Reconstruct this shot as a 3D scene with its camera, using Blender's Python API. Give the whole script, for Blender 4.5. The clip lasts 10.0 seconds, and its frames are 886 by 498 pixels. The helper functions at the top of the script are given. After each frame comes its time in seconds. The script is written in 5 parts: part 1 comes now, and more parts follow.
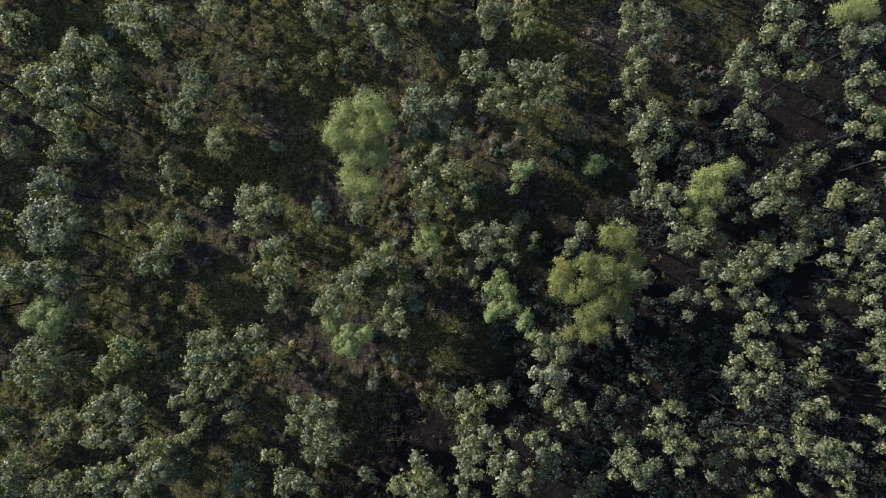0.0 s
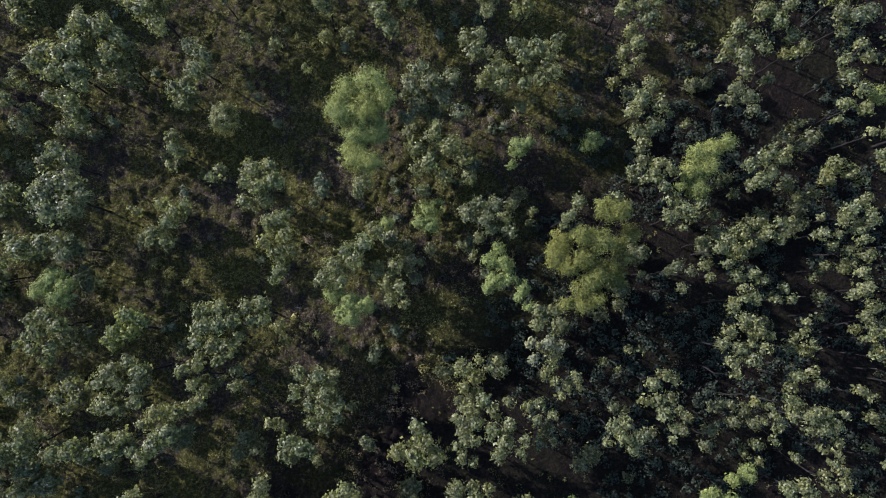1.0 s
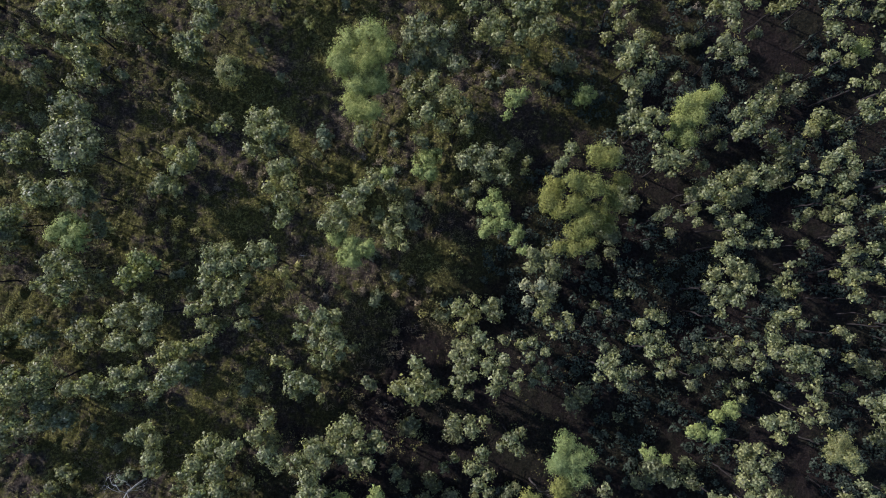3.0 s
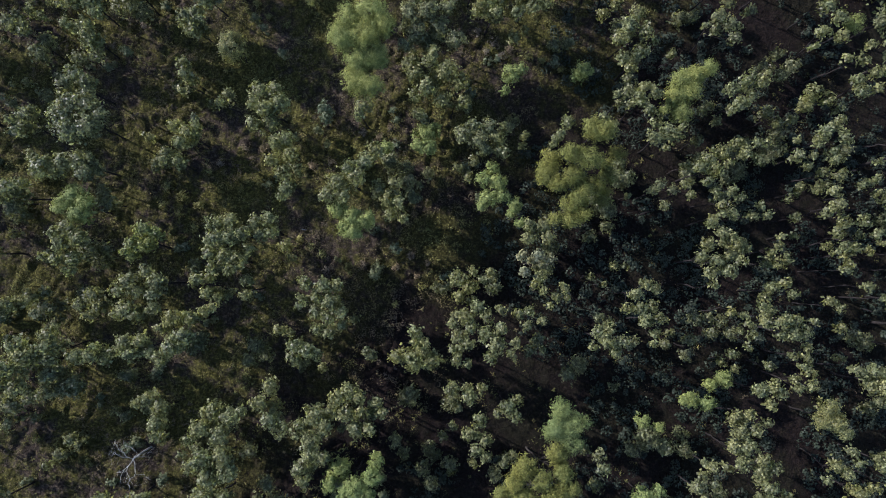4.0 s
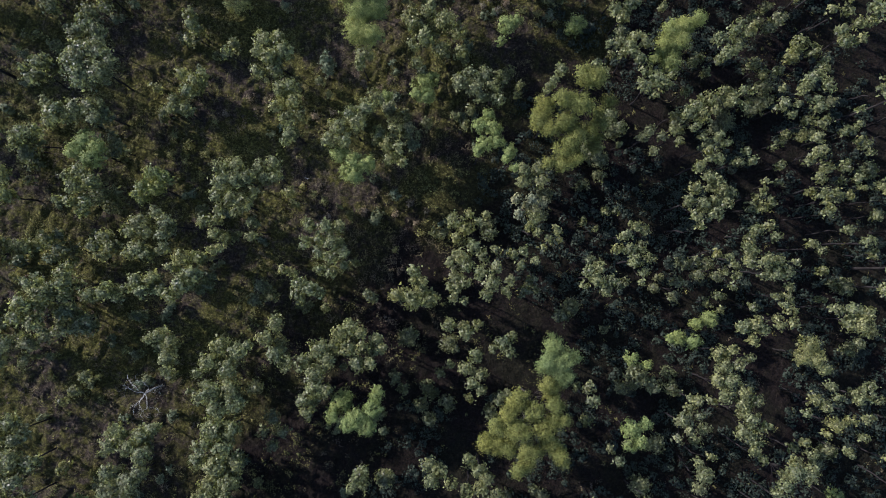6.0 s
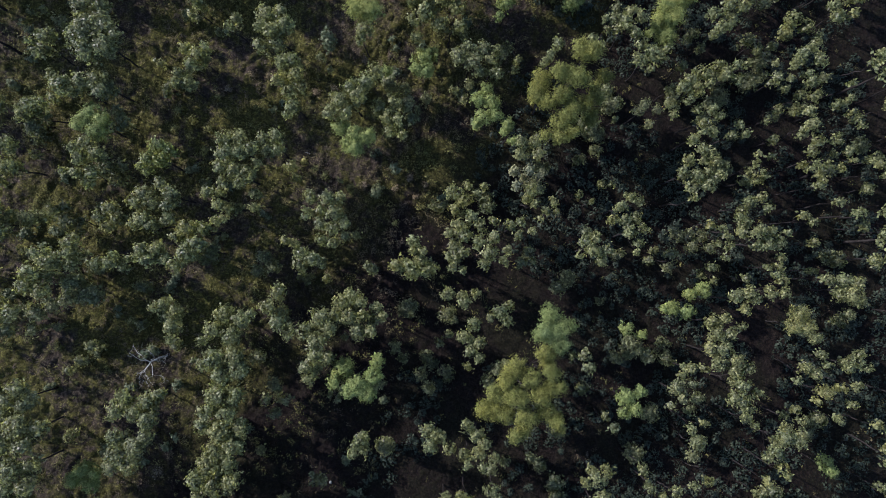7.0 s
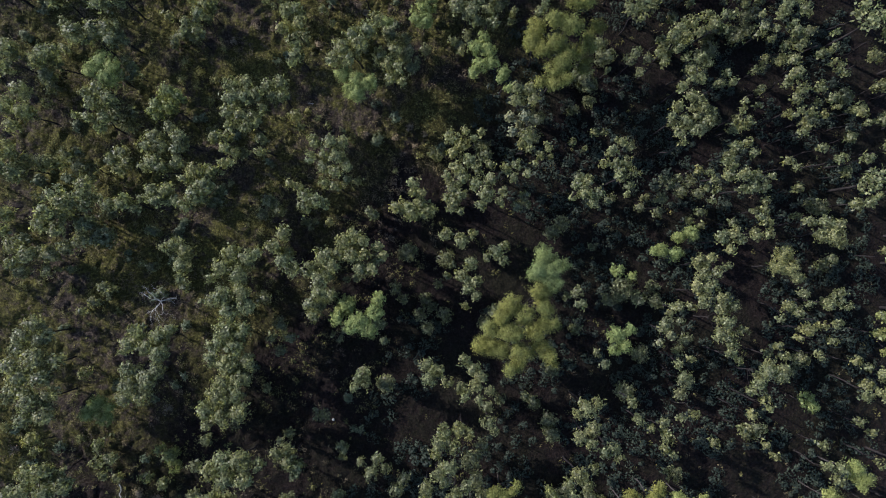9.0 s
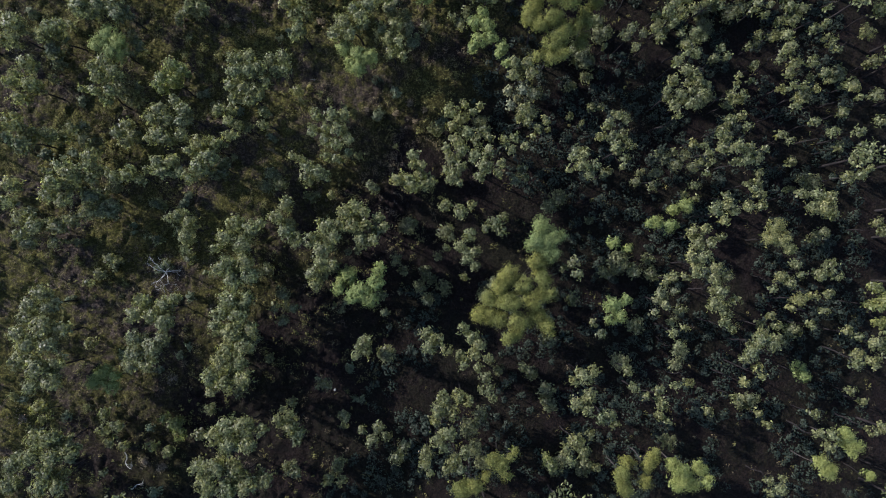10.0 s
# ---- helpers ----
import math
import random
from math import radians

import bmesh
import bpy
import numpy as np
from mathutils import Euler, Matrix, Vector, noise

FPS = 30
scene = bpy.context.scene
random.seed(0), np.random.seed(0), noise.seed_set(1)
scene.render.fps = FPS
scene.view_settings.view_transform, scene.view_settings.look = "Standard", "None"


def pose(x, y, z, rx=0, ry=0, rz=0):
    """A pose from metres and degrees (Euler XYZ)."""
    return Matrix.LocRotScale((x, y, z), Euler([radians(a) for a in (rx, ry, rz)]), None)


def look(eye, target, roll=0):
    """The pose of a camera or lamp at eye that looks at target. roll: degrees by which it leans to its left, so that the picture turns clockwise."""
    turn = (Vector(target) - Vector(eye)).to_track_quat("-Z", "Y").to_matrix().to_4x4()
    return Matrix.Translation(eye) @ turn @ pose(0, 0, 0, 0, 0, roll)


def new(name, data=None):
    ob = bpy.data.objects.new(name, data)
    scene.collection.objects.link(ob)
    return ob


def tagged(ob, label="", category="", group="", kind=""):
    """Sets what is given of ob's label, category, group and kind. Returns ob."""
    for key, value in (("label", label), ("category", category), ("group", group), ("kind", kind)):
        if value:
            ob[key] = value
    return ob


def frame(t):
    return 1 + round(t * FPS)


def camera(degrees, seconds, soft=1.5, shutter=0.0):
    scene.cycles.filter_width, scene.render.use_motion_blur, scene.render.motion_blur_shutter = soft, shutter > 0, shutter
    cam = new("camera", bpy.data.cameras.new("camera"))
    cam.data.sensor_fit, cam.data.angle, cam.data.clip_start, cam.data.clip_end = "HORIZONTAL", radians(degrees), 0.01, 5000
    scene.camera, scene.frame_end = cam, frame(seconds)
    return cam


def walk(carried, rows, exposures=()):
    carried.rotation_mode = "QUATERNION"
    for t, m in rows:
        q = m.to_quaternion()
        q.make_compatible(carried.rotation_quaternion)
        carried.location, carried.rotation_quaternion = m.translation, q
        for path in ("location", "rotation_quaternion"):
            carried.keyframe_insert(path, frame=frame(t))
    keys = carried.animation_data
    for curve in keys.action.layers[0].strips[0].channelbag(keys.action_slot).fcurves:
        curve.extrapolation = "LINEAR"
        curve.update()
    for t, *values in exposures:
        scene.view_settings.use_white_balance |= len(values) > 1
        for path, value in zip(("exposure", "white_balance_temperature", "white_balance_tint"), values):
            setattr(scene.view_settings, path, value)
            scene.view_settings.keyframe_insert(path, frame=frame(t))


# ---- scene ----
EXPOSURE = 1.03
UNDERSTOREY = 110
SEEN_LOW, SEEN_HIGH, SEEN_WIDE = -52.0, 33.0, 48.0
cam = camera(74.0, 10.0, soft=1.05)
ROWS = [  # seconds, place, turn about x, y and z
    (0.0, 0.008, -0.005, 61.999, 6.197, -1.298, 0.052),
    (0.5, 0.053, -1.040, 62.470, 5.921, -1.281, 0.064),
    (1.0, 0.102, -2.085, 62.949, 5.632, -1.266, 0.077),
    (1.5, 0.153, -3.140, 63.438, 5.334, -1.253, 0.089),
    (2.0, 0.206, -4.207, 63.936, 5.029, -1.242, 0.101),
    (2.5, 0.261, -5.289, 64.443, 4.718, -1.234, 0.113),
    (3.0, 0.316, -6.387, 64.959, 4.405, -1.227, 0.126),
    (3.5, 0.372, -7.502, 65.485, 4.091, -1.222, 0.138),
    (4.0, 0.426, -8.637, 66.020, 3.780, -1.220, 0.151),
    (4.5, 0.479, -9.793, 66.564, 3.472, -1.219, 0.163),
    (5.0, 0.530, -10.972, 67.118, 3.171, -1.221, 0.175),
    (5.5, 0.578, -12.175, 67.681, 2.879, -1.225, 0.188),
    (6.0, 0.623, -13.405, 68.254, 2.597, -1.231, 0.200),
    (6.5, 0.663, -14.662, 68.836, 2.329, -1.238, 0.213),
    (7.0, 0.698, -15.949, 69.427, 2.076, -1.248, 0.225),
    (7.5, 0.728, -17.267, 70.028, 1.842, -1.260, 0.238),
    (8.0, 0.752, -18.618, 70.638, 1.627, -1.274, 0.251),
    (8.5, 0.768, -20.004, 71.258, 1.435, -1.291, 0.263),
    (9.0, 0.776, -21.426, 71.887, 1.268, -1.309, 0.276),
    (9.5, 0.777, -22.887, 72.526, 1.128, -1.329, 0.289),
    (10.0, 0.768, -24.387, 73.174, 1.017, -1.351, 0.301),
]
walk(cam, [(t, pose(x, y, z, rx, ry, rz)) for t, x, y, z, rx, ry, rz in ROWS], [(0.0, EXPOSURE + 0.05, 5480.0, 25.0), (10.0, EXPOSURE - 0.05, 5480.0, 25.0)])

# ---------------------------------------------------------------- world, sun
SUN_AZ, SUN_EL = radians(153.0), radians(26.5)      # azimuth of the sun from +x, height
world = bpy.data.worlds.new("sky")
scene.world = world
world.use_nodes = True
wn = world.node_tree.nodes
sky = wn.new("ShaderNodeTexSky")
sky.sky_type, sky.sun_disc = 'NISHITA', False
sky.sun_elevation, sky.sun_rotation = SUN_EL, radians(90.0) - SUN_AZ
wn["Background"].inputs["Strength"].default_value = 0.175
world.node_tree.links.new(sky.outputs["Color"], wn["Background"].inputs["Color"])

sun = new("sun", bpy.data.lights.new("sun", 'SUN'))
sun.data.energy, sun.data.angle, sun.data.color = 5.0, radians(0.53), (1.0, 0.925, 0.80)
sun_dir = Vector((math.cos(SUN_AZ) * math.cos(SUN_EL), math.sin(SUN_AZ) * math.cos(SUN_EL), math.sin(SUN_EL)))
sun.matrix_world = look(sun_dir * 200, (0, 0, 0))


# ---------------------------------------------------------------- materials
def nodes_of(name):
    m = bpy.data.materials.new(name)
    m.use_nodes = True
    nt = m.node_tree
    return m, nt, nt.nodes["Principled BSDF"]


def ramp(nt, stops, source):
    r = nt.nodes.new("ShaderNodeValToRGB")
    els = r.color_ramp.elements
    while len(els) < len(stops):
        els.new(0.5)
    for e, (p, c) in zip(els, stops):
        e.position, e.color = p, (*c, 1.0)
    nt.links.new(source, r.inputs["Fac"])
    return r.outputs["Color"]


def texture_noise(nt, scale, detail=4.0, vector=None, rough=0.6):
    n = nt.nodes.new("ShaderNodeTexNoise")
    n.inputs["Scale"].default_value, n.inputs["Detail"].default_value, n.inputs["Roughness"].default_value = scale, detail, rough
    if vector is not None:
        nt.links.new(vector, n.inputs["Vector"])
    return n


def mix(nt, fac, a, b, kind='MIX'):
    m = nt.nodes.new("ShaderNodeMix")
    m.data_type, m.blend_type = 'RGBA', kind
    for socket, value in ((m.inputs["Factor"], fac), (m.inputs["A"], a), (m.inputs["B"], b)):
        if isinstance(value, (int, float)):
            socket.default_value = value
        elif isinstance(value, tuple):
            socket.default_value = (*value, 1.0)
        else:
            nt.links.new(value, socket)
    return m.outputs["Result"]


def leaf_material(name, dark, mid, light, rough, through_light, spread=0.5):
    """Leaves: tone by leaf, by bough and by drifts through the crown."""
    m, nt, p = nodes_of(name)
    geo = nt.nodes.new("ShaderNodeNewGeometry")
    info = nt.nodes.new("ShaderNodeObjectInfo")
    per_leaf = ramp(nt, ((0.0, dark), (0.55, mid), (1.0, light)), geo.outputs["Random Per Island"])
    warm = ramp(nt, ((0.0, (0.86, 0.95, 1.02)), (0.5, (1.0, 1.0, 1.0)), (1.0, (1.12, 1.05, 0.86))), info.outputs["Random"])
    drift = texture_noise(nt, 0.9, 3.0, geo.outputs["Position"])
    tone = ramp(nt, ((0.3, (0.72, 0.78, 0.80)), (0.7, (1.18, 1.18, 1.13))), drift.outputs["Fac"])
    col = mix(nt, spread, per_leaf, mix(nt, 1.0, per_leaf, warm, 'MULTIPLY'))
    col = mix(nt, 1.0, col, tone, 'MULTIPLY')
    nt.links.new(col, p.inputs["Base Color"])
    p.inputs["Roughness"].default_value = rough
    p.inputs["Specular IOR Level"].default_value = 0.3 if rough < 0.55 else 0.12
    if through_light:
        t = nt.nodes.new("ShaderNodeBsdfTranslucent")
        nt.links.new(mix(nt, 1.0, col, (1.18, 1.22, 0.74), 'MULTIPLY'), t.inputs["Color"])
        s = nt.nodes.new("ShaderNodeMixShader")
        s.inputs["Fac"].default_value = through_light
        nt.links.new(p.outputs["BSDF"], s.inputs[1])
        nt.links.new(t.outputs["BSDF"], s.inputs[2])
        nt.links.new(s.outputs["Shader"], nt.nodes["Material Output"].inputs["Surface"])
    return m


def bark_material(name, a, b, scale):
    m, nt, p = nodes_of(name)
    co = nt.nodes.new("ShaderNodeTexCoord").outputs["Object"]
    stretch = nt.nodes.new("ShaderNodeMapping")
    stretch.inputs["Scale"].default_value = (1.0, 1.0, 0.22)
    nt.links.new(co, stretch.inputs["Vector"])
    n = texture_noise(nt, scale, 6.0, stretch.outputs["Vector"], 0.7)
    spots = texture_noise(nt, scale * 0.18, 2.0, co)
    col = mix(nt, 0.5, ramp(nt, ((0.35, a), (0.68, b)), n.outputs["Fac"]), ramp(nt, ((0.4, a), (0.62, b)), spots.outputs["Fac"]))
    nt.links.new(col, p.inputs["Base Color"])
    p.inputs["Roughness"].default_value, p.inputs["Specular IOR Level"].default_value = 0.95, 0.04
    bump = nt.nodes.new("ShaderNodeBump")
    bump.inputs["Strength"].default_value, bump.inputs["Distance"].default_value = 0.8, 0.02
    nt.links.new(n.outputs["Fac"], bump.inputs["Height"])
    nt.links.new(bump.outputs["Normal"], p.inputs["Normal"])
    return m


LEAF = {
    "green": leaf_material("leaf_green", (0.068, 0.071, 0.027), (0.133, 0.138, 0.055), (0.274, 0.274, 0.119), 0.46, 0.5),
    "grey": leaf_material("leaf_grey_green", (0.065, 0.069, 0.030), (0.123, 0.128, 0.058), (0.254, 0.256, 0.121), 0.46, 0.5),
    "yellow": leaf_material("leaf_yellow_green", (0.077, 0.078, 0.026), (0.149, 0.150, 0.053), (0.288, 0.281, 0.114), 0.46, 0.5),
    "bright": leaf_material("leaf_bright_green", (0.074, 0.082, 0.025), (0.142, 0.153, 0.046), (0.275, 0.283, 0.096), 0.46, 0.5),
    "autumn": leaf_material("leaf_turning_brown", (0.106, 0.106, 0.053), (0.156, 0.154, 0.080), (0.219, 0.218, 0.124), 0.55, 0.29, 0.8),
    "olive": leaf_material("leaf_feathery_olive", (0.074, 0.076, 0.018), (0.132, 0.134, 0.031), (0.196, 0.194, 0.052), 0.65, 0.25),
    "lime": leaf_material("leaf_feathery_lime", (0.098, 0.108, 0.028), (0.168, 0.182, 0.046), (0.240, 0.250, 0.078), 0.65, 0.25),
    "soft": leaf_material("leaf_soft_green", (0.102, 0.122, 0.034), (0.160, 0.184, 0.052), (0.225, 0.245, 0.082), 0.6, 0.26),
    "round": leaf_material("leaf_pale_green", (0.079, 0.088, 0.032), (0.157, 0.161, 0.061), (0.313, 0.304, 0.120), 0.46, 0.5),
    "pine": leaf_material("leaf_dark_feathery", (0.070, 0.092, 0.029), (0.118, 0.146, 0.047), (0.165, 0.192, 0.070), 0.65, 0.2),
    "tan": leaf_material("leaf_dry_tan", (0.085, 0.066, 0.042), (0.140, 0.110, 0.070), (0.200, 0.160, 0.105), 0.7, 0.12, 0.8),
    "grass": leaf_material("leaf_dry_olive", (0.085, 0.084, 0.026), (0.138, 0.134, 0.044), (0.190, 0.180, 0.068), 0.65, 0.2, 0.8),
    # understorey leaves: the shade they stand in is put into this dark green
    "shade": leaf_material("leaf_understorey_shade_tint", (0.016, 0.022, 0.015), (0.026, 0.035, 0.023), (0.042, 0.053, 0.034), 0.6, 0.2, 0.8),
    "shrub": leaf_material("leaf_shrub", (0.056, 0.070, 0.033), (0.094, 0.105, 0.053), (0.141, 0.150, 0.083), 0.6, 0.15, 0.8),
}
BARK = bark_material("bark_grey_brown", (0.010, 0.009, 0.008), (0.027, 0.024, 0.021), 9.0)
BARK_PALE = bark_material("bark_pale", (0.02, 0.018, 0.015), (0.06, 0.054, 0.046), 8.0)
DEAD = bark_material("weathered_dead_wood", (0.15, 0.15, 0.125), (0.36, 0.36, 0.30), 7.0)


def ground_material():
    m, nt, p = nodes_of("forest_floor")
    pos = nt.nodes.new("ShaderNodeNewGeometry").outputs["Position"]
    patch = texture_noise(nt, 0.11, 4.0, pos, 0.6)
    mid = texture_noise(nt, 1.1, 5.0, pos, 0.7)
    fine = texture_noise(nt, 3.4, 8.0, pos, 0.78)
    # floor under thick forest: its shade is put into these near-black tones
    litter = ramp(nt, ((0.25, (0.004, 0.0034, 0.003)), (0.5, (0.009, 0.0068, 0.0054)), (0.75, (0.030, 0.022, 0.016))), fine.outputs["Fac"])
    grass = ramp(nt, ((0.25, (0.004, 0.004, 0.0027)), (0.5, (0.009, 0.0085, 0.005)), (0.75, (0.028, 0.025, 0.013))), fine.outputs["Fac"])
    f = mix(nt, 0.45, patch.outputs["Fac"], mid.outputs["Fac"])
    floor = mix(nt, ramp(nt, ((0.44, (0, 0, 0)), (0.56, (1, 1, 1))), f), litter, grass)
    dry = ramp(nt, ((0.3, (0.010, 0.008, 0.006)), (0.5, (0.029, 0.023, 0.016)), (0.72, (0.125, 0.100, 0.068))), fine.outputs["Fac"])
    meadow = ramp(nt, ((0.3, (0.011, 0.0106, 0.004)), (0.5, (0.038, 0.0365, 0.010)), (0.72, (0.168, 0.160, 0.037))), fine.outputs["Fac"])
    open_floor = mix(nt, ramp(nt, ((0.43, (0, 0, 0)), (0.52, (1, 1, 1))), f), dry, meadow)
    # grass and pale litter in the open; thick forest's shade painted in near-black
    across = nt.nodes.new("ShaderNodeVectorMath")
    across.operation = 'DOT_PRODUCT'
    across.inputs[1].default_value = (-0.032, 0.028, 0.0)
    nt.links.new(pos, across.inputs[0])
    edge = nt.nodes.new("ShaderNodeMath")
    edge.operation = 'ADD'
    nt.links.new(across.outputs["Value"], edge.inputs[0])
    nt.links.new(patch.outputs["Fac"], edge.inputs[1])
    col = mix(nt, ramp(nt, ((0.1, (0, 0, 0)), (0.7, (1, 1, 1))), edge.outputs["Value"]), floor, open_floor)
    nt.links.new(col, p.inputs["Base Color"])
    p.inputs["Roughness"].default_value, p.inputs["Specular IOR Level"].default_value = 0.95, 0.05
    bump = nt.nodes.new("ShaderNodeBump")
    bump.inputs["Strength"].default_value, bump.inputs["Distance"].default_value = 1.0, 0.12
    nt.links.new(fine.outputs["Fac"], bump.inputs["Height"])
    humps = nt.nodes.new("ShaderNodeBump")
    humps.inputs["Strength"].default_value, humps.inputs["Distance"].default_value = 1.0, 0.8
    nt.links.new(mid.outputs["Fac"], humps.inputs["Height"])
    nt.links.new(humps.outputs["Normal"], bump.inputs["Normal"])
    nt.links.new(bump.outputs["Normal"], p.inputs["Normal"])
    return m


def undergrowth_material():
    """Grass cushions and dry scrub: drifts of olive, yellow and brown, a tone for each cushion and a fine tousled grain."""
    m, nt, p = nodes_of("undergrowth")
    geo = nt.nodes.new("ShaderNodeNewGeometry")
    patch = texture_noise(nt, 0.13, 4.0, geo.outputs["Position"], 0.6)
    tone = ramp(nt, ((0.36, (0.095, 0.076, 0.052)), (0.45, (0.108, 0.092, 0.046)), (0.52, (0.130, 0.122, 0.040)), (0.68, (0.098, 0.108, 0.036))), patch.outputs["Fac"])
    each = ramp(nt, ((0.0, (0.70, 0.70, 0.72)), (0.6, (1.0, 1.0, 1.0)), (1.0, (1.22, 1.2, 1.12))), geo.outputs["Random Per Island"])
    grain = texture_noise(nt, 7.0, 6.0, geo.outputs["Position"], 0.8)
    speck = ramp(nt, ((0.32, (0.35, 0.34, 0.32)), (0.5, (0.95, 0.95, 0.95)), (0.7, (1.5, 1.48, 1.4))), grain.outputs["Fac"])
    nt.links.new(mix(nt, 1.0, mix(nt, 1.0, tone, each, 'MULTIPLY'), speck, 'MULTIPLY'), p.inputs["Base Color"])
    p.inputs["Roughness"].default_value, p.inputs["Specular IOR Level"].default_value = 0.9, 0.06
    bump = nt.nodes.new("ShaderNodeBump")
    bump.inputs["Strength"].default_value, bump.inputs["Distance"].default_value = 1.0, 0.15
    nt.links.new(grain.outputs["Fac"], bump.inputs["Height"])
    nt.links.new(bump.outputs["Normal"], p.inputs["Normal"])
    return m


FLOOR, LOW = ground_material(), undergrowth_material()


# ---------------------------------------------------------------- mesh builders
def part(name, mesh, material, parent=None, label=""):
    ob = new(name, mesh)
    if material is not None and not mesh.materials:
        mesh.materials.append(material)
    ob.parent = parent
    return tagged(ob, label)


def quads(name, co, smooth=False):
    """A mesh of free quads; co has the shape (n, 4, 3)."""
    n = len(co)
    me = bpy.data.meshes.new(name)
    me.vertices.add(4 * n)
    me.vertices.foreach_set("co", np.ascontiguousarray(co, dtype=np.float32).ravel())
    me.loops.add(4 * n)
    me.loops.foreach_set("vertex_index", np.arange(4 * n, dtype=np.int32))
    me.polygons.add(n)
    me.polygons.foreach_set("loop_start", np.arange(0, 4 * n, 4, dtype=np.int32))
    me.update(calc_edges=True)
    return me


def unit(v):
    return v / np.maximum(np.linalg.norm(v, axis=-1, keepdims=True), 1e-9)


def tubes(name, stems, sides=6):
    """Tapered, bent tubes; each stem is a list of (point, radius)."""
    verts, faces = [], []
    for stem in stems:
        pts = np.array([p for p, _ in stem], float)
        way = unit(np.gradient(pts, axis=0))
        side = unit(np.cross(way, (0.31, 0.95, 0.08)))
        up = np.cross(way, side)
        start = len(verts)
        for p, (_, r), s, u in zip(pts, stem, side, up):
            for k in range(sides):
                a = 2 * math.pi * k / sides
                verts.append(p + r * (math.cos(a) * s + math.sin(a) * u))
        for i in range(len(stem) - 1):
            for k in range(sides):
                a, b = start + i * sides + k, start + i * sides + (k + 1) % sides
                faces.append((a, b, b + sides, a + sides))
        faces.append(tuple(start + (len(stem) - 1) * sides + k for k in range(sides)))
    me = bpy.data.meshes.new(name)
    me.from_pydata([tuple(v) for v in verts], [], faces)
    me.polygons.foreach_set("use_smooth", [True] * len(faces))
    return me


# leaf length, width, leaves in a tuft, tuft radius, droop, tufts per bough area, how far apart tufts stand in depth
SPRAY = {
    "broad": (0.28, 0.19, 19, 0.33, 0.2, 3.6, 0.5),
    "feather": (0.19, 0.075, 46, 0.40, 0.5, 4.8, 0.5),
    "scrub": (0.17, 0.10, 16, 0.34, 0.1, 4.0, 0.3),
    "soft": (0.18, 0.105, 40, 0.29, 0.2, 5.6, 0.6),
}


def leaf_quads(rng, centre, up, length, width, droop=0.0, out=None):
    m = len(centre)
    way = np.cross(up, rng.normal(size=(m, 3))) - np.array((0, 0, droop)) * rng.random((m, 1))
    way = unit(unit(way) if out is None else unit(way) + out)
    side = unit(np.cross(way, up))
    le = (length * rng.uniform(0.6, 1.25, m))[:, None]
    wi = (width * rng.uniform(0.7, 1.15, m))[:, None]
    base = centre - way * le * 0.5
    mid = centre + up * le * 0.06
    return np.stack([base, mid + side * wi * 0.5, base + way * le, mid - side * wi * 0.5], axis=1)


def tufts(rng, radius, habit, flat, many):
    """Tufts of leaves set round a bough at uneven depths, with gaps between them."""
    length, width, per, tuft, droop, _, deep = SPRAY[habit]
    k = max(4, int(many * 6.3 * radius * radius * rng.uniform(0.8, 1.2) + 1.5))
    d = unit(rng.normal(size=(3 * k + 12, 3)) + (0, 0, 0.25))
    d = d[d[:, 2] > -0.5][:k]
    k = len(d)
    size = tuft * rng.uniform(0.55, 1.3, k) * min(1.0, 0.5 + 0.5 * radius)
    heart = d * (np.maximum(radius * rng.uniform(deep, 1.05, k) - 0.4 * size, 0.1))[:, None] * (1, 1, flat)
    count = np.maximum((per * (size / tuft) ** 1.6).astype(int), 5)
    which = np.repeat(np.arange(k), count)
    m = len(which)
    e = rng.normal(size=(m, 3)) * (0.5, 0.5, 0.42)
    centre = heart[which] + e * size[which][:, None]
    up = unit(unit(e) * 0.45 + d[which] * 0.9 + (0, 0, 0.2) + rng.normal(0, 0.4, (m, 3)))
    return leaf_quads(rng, centre, up, length, width, droop, unit(e) * 0.3)


def foliage(rng, radius, habit, flat=0.85, hang=3.0, inward=(0.0, 0.0)):
    """The leaves of one bough: its tufts, a lower storey of tufts set in towards the trunk, and larger shaded leaves below."""
    many = SPRAY[habit][5]
    sets = [tufts(rng, radius, habit, flat, many)]
    if habit == "broad" and hang > 1.25:
        for drop, wide, thick in ((0.8, 0.9, 0.4), (1.7, 0.8, 0.35)):
            shift = np.array((inward[0] * 0.18 * drop, inward[1] * 0.18 * drop, -drop * (0.5 + 0.55 * radius)))
            shift += rng.normal(0, 0.18, 3) * (1, 1, 0.5)
            sets.append(tufts(rng, radius * wide, habit, flat, many * thick) + shift)
    n = int(42 * radius * radius * hang + 10)
    inside = rng.normal(size=(n, 3)) * (0.34 * radius, 0.34 * radius, 0.0) - np.array((0, 0, 1.0)) * (0.3 * radius + rng.random((n, 1)) * hang)
    sets.append(leaf_quads(rng, inside, unit(rng.normal(size=(n, 3)) * (1, 1, 0.6)), 0.44, 0.32))
    return quads("leaf_clump", np.concatenate(sets))


